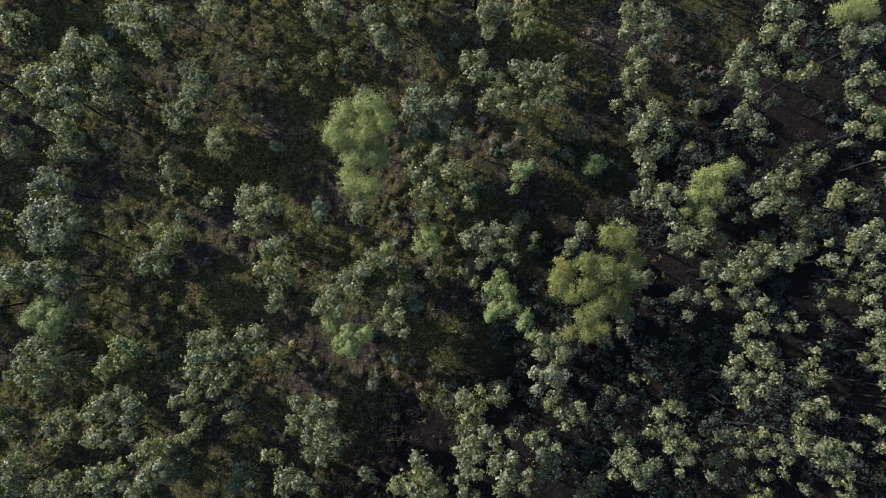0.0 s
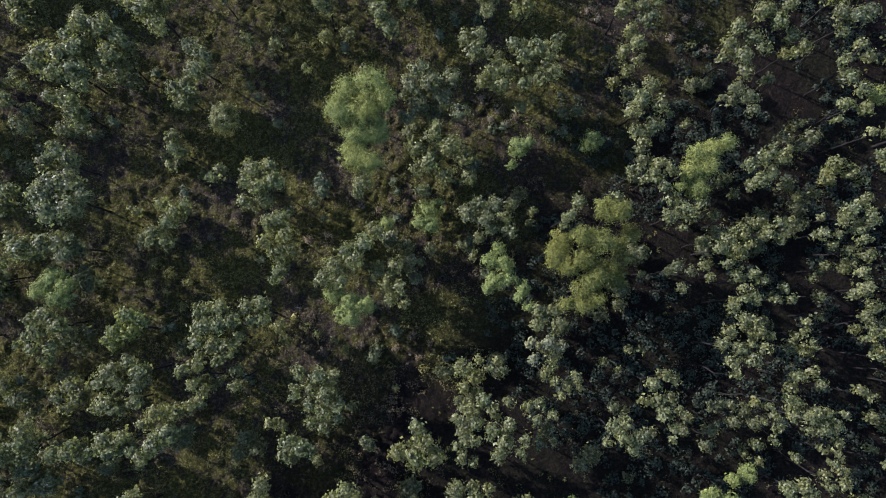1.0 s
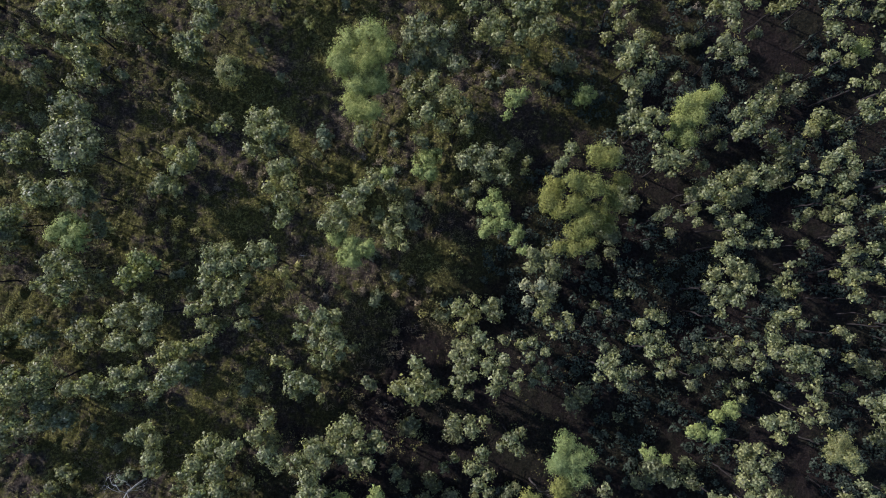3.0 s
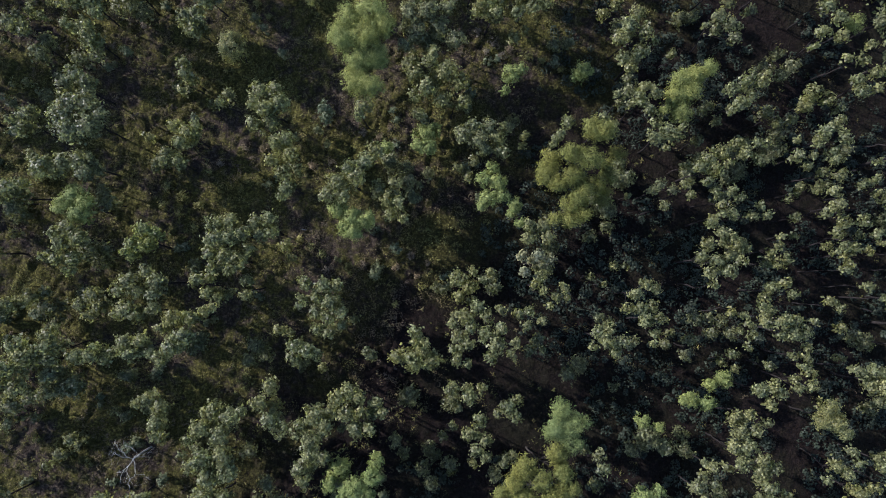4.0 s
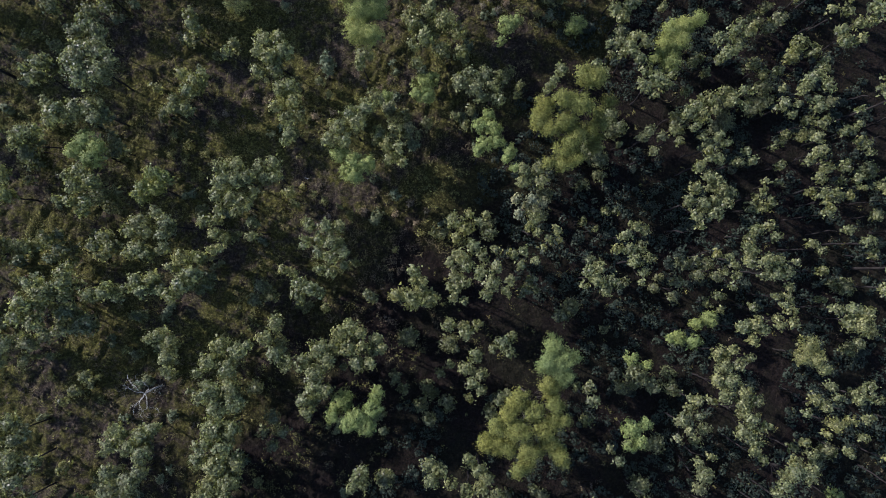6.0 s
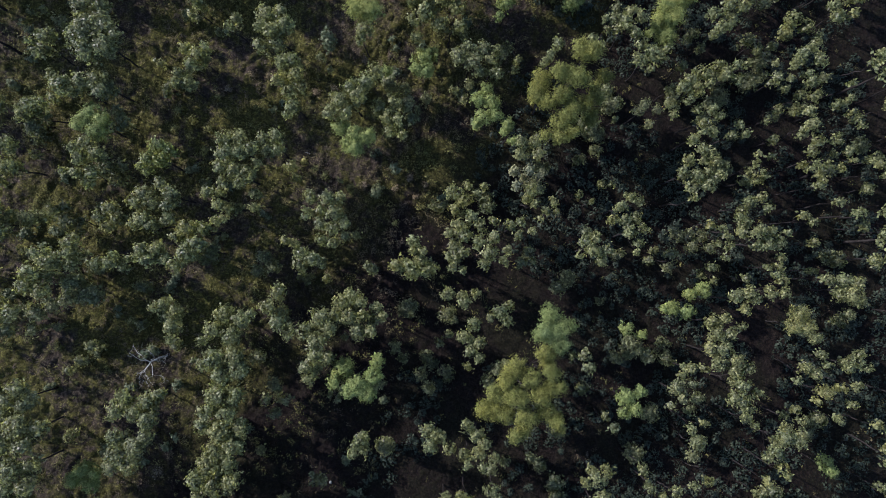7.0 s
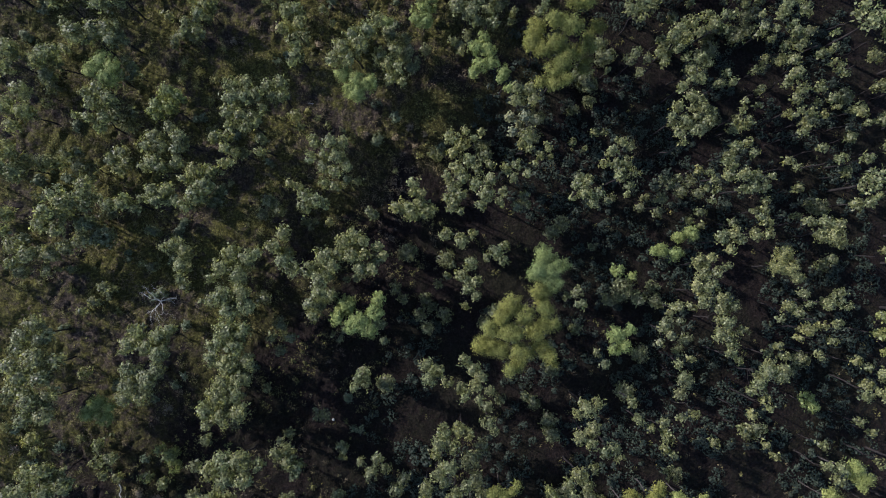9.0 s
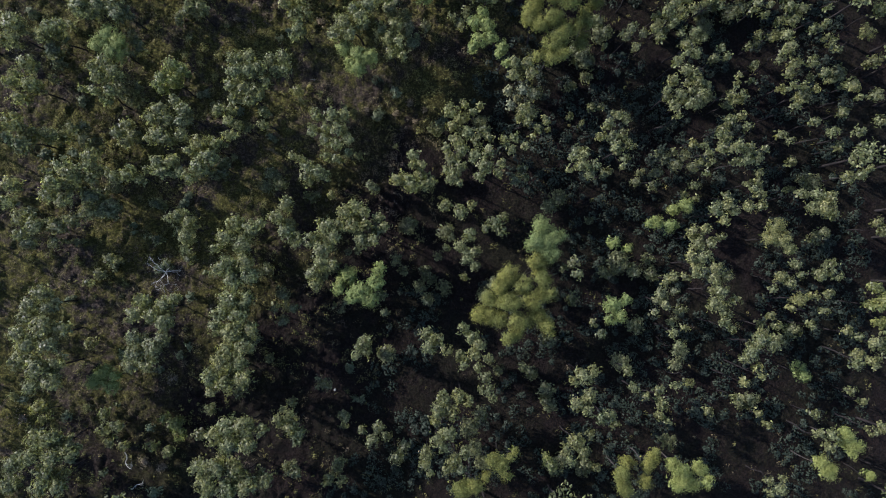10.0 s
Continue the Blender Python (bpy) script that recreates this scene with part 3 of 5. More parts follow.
tree("green", 13.06, 6.44, 10.5, ((0.77, 1.17, 0.83), (-0.04, -0.12, 0.70), (-0.73, -1.05, 0.52),))
tree("green", 17.81, 7.76, 10.5, ((-0.45, 0.39, 0.61), (0.45, -0.39, 0.57),))
tree("olive", 15.87, 5.44, 11.8, ((0.36, 1.34, 1.28), (1.63, 1.09, 1.04), (0.02, -1.46, 1.27), (-2.00, -0.96, 1.03),))
tree("olive", 12.87, 2.73, 10.5, ((-0.67, 1.27, 1.18), (-1.22, -0.26, 0.94), (0.04, -1.02, 1.18), (1.85, 0.00, 1.18),))
tree("olive", 14.80, -0.48, 10.0, ((0.53, 1.20, 1.19), (-0.53, 0.18, 1.19), (1.84, 2.12, 1.19), (-0.57, -1.43, 1.04), (0.73, -0.83, 0.85), (-2.00, -1.23, 0.76),))
tree("olive", 18.77, 2.74, 8.0, ((0.76, 2.28, 1.00), (-0.02, 0.13, 0.99), (-0.74, -2.41, 0.89),))
tree("green", 20.28, 10.88, 8.0, ((0.12, 0.29, 0.65), (0.63, -0.69, 0.60), (-0.75, 0.40, 0.46),))
tree("green", 22.14, 10.57, 9.5, ((-0.25, 0.95, 0.90), (-0.83, -0.13, 0.81), (0.79, 0.37, 0.81), (0.30, -1.19, 0.72),))
tree("green", 24.08, 6.83, 9.5, ((-1.01, 1.23, 0.85), (0.11, 0.18, 0.98), (-1.34, -0.36, 0.80), (0.88, -0.35, 0.85), (1.62, 0.71, 0.58), (-0.27, -1.41, 0.49),))
tree("low_green", 29.12, 7.35, 4.7, ((0.00, 0.00, 0.73),))
tree("low_green", 31.08, 10.40, 4.4, ((-0.49, 0.73, 0.88), (0.49, -0.73, 0.68),))
tree("green", 32.88, 12.32, 9.5, ((-0.48, 0.35, 0.90), (-1.89, -0.80, 0.81), (0.84, -0.19, 0.90), (1.54, 0.63, 0.59),))
tree("green", 31.82, 10.11, 9.0, ((-0.09, -0.06, 0.82), (-0.94, -0.71, 0.50), (1.04, 0.76, 0.82),))
tree("low_green", 37.41, 10.00, 4.7, ((-0.55, 0.58, 0.88), (0.55, -0.58, 0.69),))
tree("green", 32.71, 5.43, 9.5, ((0.35, 0.55, 0.63), (-1.51, 0.54, 0.80), (-0.78, -0.51, 0.80), (0.51, -1.14, 0.58), (1.42, 0.55, 0.49),))
tree("green", 28.39, 3.57, 10.0, ((0.88, 1.30, 0.88), (-0.46, 0.77, 0.88), (-0.00, -0.52, 0.83), (1.45, 0.26, 0.57), (-1.30, -0.26, 0.79), (-0.58, -1.55, 0.57),))
tree("low_yellow", 41.68, 11.71, 6.0, ((-0.34, 0.67, 1.06), (1.35, 0.10, 0.87), (-1.02, -0.77, 0.87),))
tree("low_green", 39.39, 9.63, 5.2, ((0.00, 0.00, 0.68),))
tree("low_green", 44.71, 10.82, 4.9, ((0.00, 0.00, 0.59),))
tree("green", 40.85, 7.05, 9.5, ((-0.48, 0.28, 0.85), (0.66, 1.08, 0.81), (-1.37, -0.84, 0.72), (1.18, -0.52, 0.81),))
tree("green", 41.32, 3.47, 9.0, ((0.01, 0.99, 0.72), (0.42, -0.60, 0.81), (-0.47, 1.79, 0.54), (0.03, -2.18, 0.72),))
tree("green", 38.81, 5.21, 8.0, ((-0.68, 1.49, 0.46), (-0.52, -0.14, 0.73), (0.34, -1.22, 0.60), (0.85, -0.13, 0.51),))
tree("low_green", 39.86, 1.75, 6.7, ((0.78, 0.14, 0.75), (1.93, 0.69, 0.61), (-0.90, 0.13, 0.61), (-1.81, -0.96, 0.51),))
tree("grey", 23.57, 1.45, 8.5, ((-0.07, 0.35, 0.72), (-1.16, -0.18, 0.49), (1.24, -0.17, 0.58),))
tree("grey", 23.94, -0.30, 8.2, ((0.00, 0.00, 0.58),))
tree("green", 26.41, 1.33, 8.5, ((-0.24, 0.58, 0.72), (0.24, -0.58, 0.54),))
tree("low_green", 21.67, 1.37, 4.0, ((0.00, 0.00, 0.44),))
tree("low_green", 27.35, 4.41, 5.7, ((0.00, 0.00, 0.57),))
tree("green", 29.96, 0.60, 9.5, ((-1.15, 0.66, 0.62), (0.42, 0.40, 0.71), (-0.44, -0.89, 0.70), (1.17, -0.17, 0.71),))
tree("green", 29.28, -1.52, 9.5, ((0.98, 0.36, 0.70), (-0.08, 0.20, 0.44), (-0.90, -0.56, 0.70),))
tree("green", 33.68, -0.99, 8.5, ((-0.74, -0.35, 0.58), (0.13, 0.70, 0.58), (0.60, -0.35, 0.58),))
tree("green", 41.39, -0.89, 9.0, ((0.10, 0.61, 0.80), (0.62, -0.95, 0.80), (-0.72, 0.35, 0.49),))
tree("low_green", 39.56, -0.98, 4.7, ((0.00, 0.00, 0.67),))
tree("green", -35.37, -3.63, 9.0, ((-1.02, 0.27, 0.85), (0.19, 0.77, 0.94), (1.26, -0.23, 1.03), (-0.44, -0.82, 0.84),))
tree("low_grey", -33.90, -5.32, 5.7, ((-0.89, 0.18, 1.10), (0.66, 0.70, 0.85), (0.24, -0.88, 0.90),))
tree("green", -36.01, -6.14, 8.5, ((1.23, 0.25, 0.80), (-0.27, 0.25, 0.61), (0.82, -1.00, 0.61), (-1.79, 0.50, 0.47),))
tree("bright", -28.32, -4.31, 8.5, ((0.39, 1.43, 0.95), (-0.53, -0.09, 0.86), (0.74, -0.09, 0.95), (1.44, 0.92, 0.76), (-0.70, -1.34, 0.62), (-1.34, -0.84, 0.57),))
tree("green", -19.52, -3.03, 9.5, ((-1.18, 0.70, 0.94), (0.31, 0.95, 0.94), (-1.11, -0.80, 1.03), (0.37, -0.55, 1.03), (1.61, -0.30, 0.80),))
tree("green", -19.52, -5.88, 9.0, ((-1.74, 0.52, 0.94), (-0.22, 0.26, 0.94), (-1.43, -0.83, 0.61), (1.04, 0.01, 0.90), (0.33, -0.98, 0.75), (2.01, 1.01, 0.61),))
tree("green", -16.10, -2.71, 8.5, ((-0.91, 0.33, 0.91), (0.35, 0.84, 0.91), (-0.36, -0.69, 0.77), (0.91, -0.48, 0.62),))
tree("low_yellow", -14.99, -4.72, 3.0, ((-0.30, 0.70, 0.90), (0.30, -0.70, 0.74),))
tree("grey", -29.14, -8.72, 9.0, ((0.04, 0.65, 1.03), (-0.89, -0.23, 0.84), (0.85, -0.43, 0.84),))
tree("grey", -26.78, -8.16, 9.0, ((0.41, 0.08, 0.89), (-0.64, 1.07, 0.75), (0.23, -1.15, 0.75),))
tree("green", -28.54, -11.04, 9.0, ((-0.63, 0.28, 1.02), (-1.59, -0.20, 0.60), (0.40, -0.45, 0.74), (1.83, 0.37, 0.79),))
tree("grey", -33.44, -10.42, 7.5, ((0.05, 1.13, 0.86), (-0.89, 0.13, 0.76), (0.89, -0.13, 0.76), (-0.05, -1.12, 0.71),))
tree("yellow", -21.39, -9.03, 8.5, ((-1.21, 1.11, 0.76), (0.04, 1.36, 0.62), (-0.14, -0.13, 0.76), (0.89, -0.68, 0.61), (0.43, -1.66, 0.47),))
tree("low_green", -20.36, -9.29, 6.2, ((0.00, 0.00, 0.69),))
tree("green", -17.82, -8.75, 8.0, ((0.10, 0.75, 0.67), (-0.10, -0.75, 0.67),))
tree("yellow", -23.59, -11.69, 9.5, ((-0.86, 0.05, 1.01), (0.85, 0.14, 0.87), (-2.03, -0.90, 0.73), (2.05, 0.71, 0.60),))
tree("green", -24.43, -14.40, 9.5, ((1.04, 1.09, 1.05), (-0.02, 0.05, 1.05), (-1.02, -1.13, 0.82),))
tree("low_grey", -22.88, -14.14, 6.7, ((-0.30, -0.63, 0.96), (0.30, 0.63, 0.68),))
tree("green", -28.20, -14.53, 9.5, ((-0.74, 0.52, 0.91), (0.70, 0.75, 0.91), (0.05, -0.52, 0.82), (-1.66, -0.32, 0.59), (1.65, -0.44, 0.64),))
tree("low_grey", -38.62, -10.78, 5.7, ((-0.20, -0.09, 1.08), (-0.59, 1.62, 0.69), (0.80, -1.53, 0.64),))
tree("green", -36.66, -14.44, 9.0, ((0.06, 1.30, 1.01), (-0.31, -0.13, 0.92), (0.25, -1.18, 0.73),))
tree("green", -32.62, -15.23, 8.5, ((-1.46, -0.21, 0.88), (-0.00, 0.02, 0.88), (0.19, 0.74, 0.56), (1.27, -0.56, 0.60),))
tree("green", -11.98, -14.93, 9.0, ((-0.70, 0.71, 0.88), (0.31, 0.13, 0.88), (-0.91, -0.58, 0.79), (1.31, -0.26, 0.70),))
tree("yellow", -14.11, -13.04, 7.5, ((-0.52, 0.13, 0.62), (0.52, -0.13, 0.53),))
tree("low_grey", -17.31, -15.44, 5.7, ((-0.12, 0.89, 0.94), (-0.85, -0.64, 0.88), (0.97, -0.24, 0.79),))
tree("green", -11.51, -9.80, 8.5, ((-0.46, 1.62, 0.76), (-0.91, -0.37, 0.71), (0.74, 0.12, 0.71), (0.63, -1.36, 0.76),))
tree("green", -9.23, -9.89, 9.0, ((-0.86, 1.53, 0.85), (0.40, 1.52, 0.75), (-0.07, -0.20, 0.84), (-0.43, -1.67, 0.84), (0.96, -1.18, 0.70),))
tree("green", -9.67, -12.85, 8.0, ((-1.27, 0.09, 0.71), (0.01, -0.41, 0.62), (1.27, 0.32, 0.62),))
tree("shrub", -3.35, -4.51, 4.0, ((0.00, 0.00, 0.68),))
tree("shrub", -5.64, -7.10, 3.0, ((0.00, 0.00, 0.74),))
tree("low_green", -7.78, -12.00, 3.2, ((0.00, 0.00, 0.67),))
tree("yellow", 3.88, -8.16, 8.5, ((-0.77, 0.44, 0.96), (0.51, -0.32, 0.87), (-0.52, -1.32, 0.78), (0.78, 1.19, 0.57),))
tree("yellow", 6.07, -7.42, 8.0, ((0.45, 0.38, 0.58), (-0.45, -0.38, 0.53),))
tree("yellow", 4.42, -9.92, 7.7, ((0.00, 0.00, 0.66),))
tree("green", 4.27, -11.57, 10.0, ((0.73, 0.99, 0.93), (-0.67, 0.18, 0.84), (1.62, 0.17, 0.76), (-0.03, -0.79, 0.76), (-1.66, -0.54, 0.59),))
tree("green", 7.12, -13.96, 10.5, ((-1.45, 0.99, 0.92), (0.18, 1.36, 0.92), (-0.23, -0.20, 0.91), (-0.98, -1.28, 0.83), (1.49, 0.12, 0.67), (0.98, -1.01, 0.66),))
tree("green", 9.49, -11.35, 9.5, ((-2.18, 0.56, 0.68), (-0.67, 0.31, 0.60), (0.69, 0.46, 0.68), (0.32, -0.91, 0.68), (1.84, -0.43, 0.60),))
tree("green", 3.37, -14.69, 9.5, ((-0.24, 1.25, 0.76), (0.76, 0.62, 0.68), (-0.84, 0.15, 0.47), (-0.34, -0.81, 0.68), (0.65, -1.20, 0.59),))
tree("low_grey", 11.36, -14.61, 6.2, ((-0.72, -0.46, 0.68), (0.61, -0.36, 0.50), (0.10, 0.82, 0.77),))
tree("green", 11.03, -3.00, 9.0, ((-0.70, 0.64, 0.79), (0.60, 0.64, 0.88), (-0.98, -0.64, 0.79), (1.09, -0.64, 0.79),))
tree("autumn", 10.76, -5.90, 8.5, ((-1.16, 0.45, 0.70), (0.40, 0.44, 0.70), (-0.93, -1.08, 0.66), (1.69, 0.19, 0.70),))
tree("yellow", 11.29, -8.26, 8.5, ((0.08, 0.77, 0.75), (-0.45, -0.03, 0.57), (0.36, -0.74, 0.57),))
tree("yellow", 13.34, -9.49, 8.0, ((0.47, 0.91, 0.71), (-0.34, 0.10, 0.57), (0.75, -0.10, 0.44), (-0.88, -0.91, 0.44),))
tree("yellow", -0.90, -15.44, 8.5, ((-1.83, 0.07, 1.03), (-0.31, -0.42, 1.17), (1.45, -0.19, 1.03), (0.69, 0.54, 0.75),))
tree("green", -0.71, -13.58, 9.5, ((-0.25, 0.64, 0.74), (-0.50, -0.32, 0.56), (0.75, -0.32, 0.51),))
tree("low_green", -10.71, -16.92, 4.7, ((0.00, 0.00, 0.65),))
tree("low_green", 20.39, -6.34, 5.2, ((-0.56, 0.00, 0.61), (0.56, -0.00, 0.52),))
tree("low_green", 17.31, -7.42, 4.9, ((0.00, 0.00, 0.51),))
tree("low_green", 18.67, -8.22, 4.9, ((0.00, 0.00, 0.47),))
tree("green", 21.13, -9.12, 9.5, ((0.49, 1.00, 0.78), (1.49, 0.50, 0.69), (-0.58, -0.04, 0.69), (-1.40, -1.47, 0.69),))
tree("green", 22.10, -11.90, 9.5, ((-0.84, 1.31, 0.86), (0.19, 1.55, 0.77), (-0.63, 0.08, 0.77), (0.91, 0.32, 0.56), (0.33, -1.14, 0.56), (0.04, -2.12, 0.38),))
tree("green", 17.72, -13.64, 9.5, ((-0.86, 0.86, 0.77), (0.16, 1.10, 0.77), (-0.13, -0.11, 0.94), (-1.41, -0.64, 0.51), (1.39, -0.12, 0.73), (0.85, -1.09, 0.81),))
tree("low_grey", 18.23, -11.75, 6.2, ((-0.53, 0.26, 0.73), (0.53, -0.26, 0.59),))
tree("low_grey", 21.21, -14.10, 5.9, ((0.00, 0.00, 0.77),))
tree("green", 30.42, -3.89, 9.5, ((-1.06, 0.79, 0.79), (-0.30, 0.43, 0.57), (0.17, -0.48, 0.79), (1.19, -0.74, 0.57),))
tree("green", 27.92, -5.69, 9.5, ((-0.19, 1.32, 0.79), (-0.76, 0.31, 0.57), (0.77, -0.19, 0.87), (0.18, -1.45, 0.78),))
tree("green", 30.23, -6.06, 9.5, ((-0.31, -0.84, 0.83), (0.79, 0.17, 0.78), (-0.48, 0.67, 0.52),))
tree("green", 28.30, -8.14, 9.2, ((0.00, 0.00, 0.56),))
tree("green", 35.78, -4.85, 8.5, ((-0.37, 0.39, 0.58), (-0.21, -1.16, 0.80), (0.62, -0.65, 0.58), (-0.04, 1.42, 0.40),))
tree("low_green", 35.76, -5.77, 5.7, ((0.00, 0.00, 0.84),))
tree("green", 35.18, -8.80, 9.0, ((-0.63, 0.32, 0.70), (0.71, 0.82, 0.57), (-1.48, -0.69, 0.61), (1.41, -0.44, 0.61),))
tree("green", 34.07, -11.32, 10.0, ((-0.58, 0.54, 0.77), (-0.91, -0.68, 0.68), (0.63, -0.44, 0.85), (-1.31, 1.03, 0.56), (2.16, -0.45, 0.77),))
tree("green", 36.57, -12.80, 9.5, ((-0.60, -0.30, 0.82), (0.70, -0.07, 0.78), (-1.65, -0.54, 0.56), (1.55, 0.91, 0.47),))
tree("green", 37.44, -15.39, 9.0, ((0.33, 0.91, 0.61), (-0.01, -0.07, 0.56), (-0.32, -0.85, 0.47),))
tree("low_grey", 29.43, -12.18, 5.7, ((-1.49, 0.29, 0.74), (-0.11, 0.55, 0.60), (1.24, 0.18, 0.83), (0.36, -1.03, 0.83),))
tree("low_yellow", 30.81, -11.12, 7.5, ((0.00, 0.00, 0.58),))
tree("low_grey", 31.70, -13.22, 5.7, ((0.00, 0.00, 0.83),))
tree("low_grey", 27.39, -14.77, 5.4, ((0.18, 0.78, 0.83), (-0.18, -0.78, 0.73),))
tree("green", 32.17, -12.78, 8.5, ((-0.37, 1.45, 0.48), (0.11, 0.70, 0.57), (0.29, -0.55, 0.57), (-0.03, -1.60, 0.57),))
tree("low_green", 31.81, -16.32, 5.2, ((0.33, 0.87, 0.74), (-0.83, -0.17, 0.42), (0.51, -0.70, 0.51),))
tree("green", 41.66, -4.15, 8.5, ((0.01, 1.25, 0.81), (0.42, -0.31, 0.58), (-0.43, -0.93, 0.49),))
tree("green", 42.29, -6.69, 8.0, ((0.00, 0.00, 0.54),))
tree("green", 41.47, -10.24, 7.7, ((-0.51, 0.31, 0.71), (0.51, -0.31, 0.58),))
tree("low_green", 43.31, -12.74, 5.7, ((0.00, 0.00, 0.69),))
tree("low_green", 43.33, -15.89, 5.4, ((0.00, 0.00, 0.55),))
tree("low_green", 35.87, -16.63, 5.4, ((0.00, 0.00, 0.60),))
tree("low_green", 38.85, -3.05, 5.4, ((0.00, 0.00, 0.52),))
tree("green", -45.50, 0.54, 9.0, ((0.07, 1.00, 1.27), (-0.07, -1.00, 1.04),))
tree("low_grey", -43.03, 0.47, 6.2, ((-0.40, 0.94, 1.15), (0.40, -0.94, 1.09),))
tree("yellow", -44.11, -5.04, 9.0, ((0.42, 2.11, 1.10), (-1.07, 0.22, 1.10), (1.07, -0.38, 0.98), (-0.42, -1.95, 0.92),))
tree("green", -44.87, -11.00, 9.0, ((-0.23, 1.51, 1.15), (0.73, -1.15, 1.04), (-0.50, -0.36, 0.81),))
tree("low_yellow", -41.98, -10.16, 7.0, ((-0.10, -0.43, 1.07), (2.09, 0.56, 0.95), (-1.99, -0.13, 0.83),))
tree("green", -39.38, -16.40, 10.0, ((-0.70, -0.01, 1.13), (1.09, 1.05, 1.14), (-0.98, -1.29, 0.91), (0.54, -1.89, 0.91), (0.05, 2.14, 1.02),))
tree("low_grey", -37.23, -18.38, 6.7, ((-0.63, 1.13, 1.31), (1.42, -0.33, 1.31), (-0.79, -0.80, 1.07),))
tree("green", -45.32, -17.34, 9.0, ((0.22, 1.02, 1.15), (-0.22, -1.02, 0.92),))
tree("low_grey", -44.04, -20.61, 5.7, ((-2.67, 0.80, 1.21), (-0.61, -0.16, 1.21), (-2.51, -1.15, 0.97), (1.94, -0.14, 1.21), (3.85, 0.65, 0.97),))
tree("low_grey", -44.30, -22.68, 4.7, ((-1.30, -0.01, 0.98), (1.30, 0.01, 0.86),))
tree("green", -26.91, -21.06, 8.0, ((-0.40, 1.54, 0.94), (0.87, 0.60, 0.94), (-1.33, 1.09, 0.59), (0.57, -0.98, 0.88), (0.28, -2.25, 0.65),))
tree("green", -20.27, -21.70, 9.5, ((-0.27, 1.18, 1.15), (1.39, 0.58, 1.04), (-1.30, -0.25, 1.03), (0.37, -1.10, 1.15), (2.49, 1.20, 0.63), (-2.69, -1.61, 0.69),))
tree("green", -20.60, -25.83, 9.5, ((-0.80, 0.67, 1.15), (1.03, 0.99, 1.15), (-1.71, 0.05, 0.75), (1.66, -0.55, 1.03), (-0.17, -1.17, 1.15),))
tree("green", -20.59, -29.70, 9.5, ((-0.47, 0.84, 1.26), (1.37, 0.85, 1.03), (-1.37, -0.70, 1.03), (0.47, -1.00, 1.15),))
tree("green", -20.58, -33.03, 9.5, ((-1.97, 1.10, 0.92), (-0.13, 0.49, 1.26), (-0.72, -1.35, 1.15), (1.70, 0.80, 1.15), (1.11, -1.04, 1.26),))
tree("green", -21.29, -37.20, 10.0, ((-0.42, 1.37, 1.25), (1.40, 1.37, 1.14), (-1.61, -0.15, 1.13), (0.21, -0.76, 1.25), (2.02, -0.15, 1.02), (-1.59, -1.67, 0.74),))
tree("low_grey", -16.08, -30.04, 5.7, ((-0.10, 1.60, 0.97), (-1.06, -0.04, 0.73), (1.22, -0.03, 0.73), (-0.07, -1.53, 0.79),))
tree("green", -15.06, -20.45, 9.0, ((-0.10, 2.19, 0.87), (-1.01, 0.62, 0.93), (-0.07, -0.94, 1.04), (1.18, -1.87, 0.93),))
tree("green", -10.56, -21.75, 9.5, ((-0.13, 0.99, 1.15), (-1.66, -0.57, 1.04), (0.80, -0.24, 1.04), (-0.42, -1.49, 1.04), (1.41, 1.31, 0.92),))
tree("yellow", -7.18, -19.68, 9.5, ((-1.37, 0.49, 0.92), (-0.13, 1.12, 0.92), (0.80, 0.50, 0.75), (-0.43, -1.06, 1.04), (1.12, -1.05, 0.75),))
tree("green", -5.32, -21.24, 9.0, ((-1.40, -1.03, 1.05), (-0.15, -1.02, 0.76), (1.09, 0.56, 0.64), (0.46, 1.49, 0.70),))
tree("green", -11.12, -25.81, 9.0, ((0.07, 1.01, 1.05), (-0.85, -0.24, 1.04), (-0.53, -1.48, 0.75), (1.31, 0.71, 0.76),))
tree("soft", -6.82, -27.38, 8.5, ((-1.49, 1.03, 1.29), (0.09, -0.54, 1.29), (1.66, 0.41, 1.05), (-2.42, -0.24, 0.94), (-0.84, -1.17, 0.94), (1.04, -1.48, 1.05), (1.96, 1.99, 0.88),))
tree("low_grey", -2.70, -25.11, 4.7, ((-0.50, 0.66, 0.81), (0.50, -0.66, 0.74),))
tree("low_grey", 0.15, -28.32, 3.7, ((-0.34, 0.84, 0.92), (0.34, -0.84, 0.92),))
tree("green", 4.12, -18.70, 9.0, ((-1.47, 0.26, 0.85), (0.11, -0.54, 0.86), (1.36, 0.28, 0.64),))
tree("low_green", 2.32, -23.57, 4.2, ((0.50, 0.51, 0.63), (-0.50, -0.51, 0.63),))
tree("green", 8.23, -20.50, 8.5, ((-0.16, 0.24, 0.86), (0.79, 0.88, 0.65), (0.48, -0.71, 0.75), (-1.11, -0.40, 0.65),))
tree("green", 5.23, -23.46, 8.5, ((-0.01, 1.91, 0.86), (-0.95, 0.64, 0.86), (0.63, 0.02, 0.75), (-0.31, -0.94, 0.75), (0.64, -1.63, 0.70),))
tree("low_green", 4.77, -26.38, 5.7, ((0.00, 0.00, 0.62),))
tree("pine", 13.87, -22.15, 9.0, ((-0.48, 1.57, 1.29), (1.11, 0.32, 1.17), (-1.11, -0.32, 1.29), (0.48, -1.57, 1.29),))
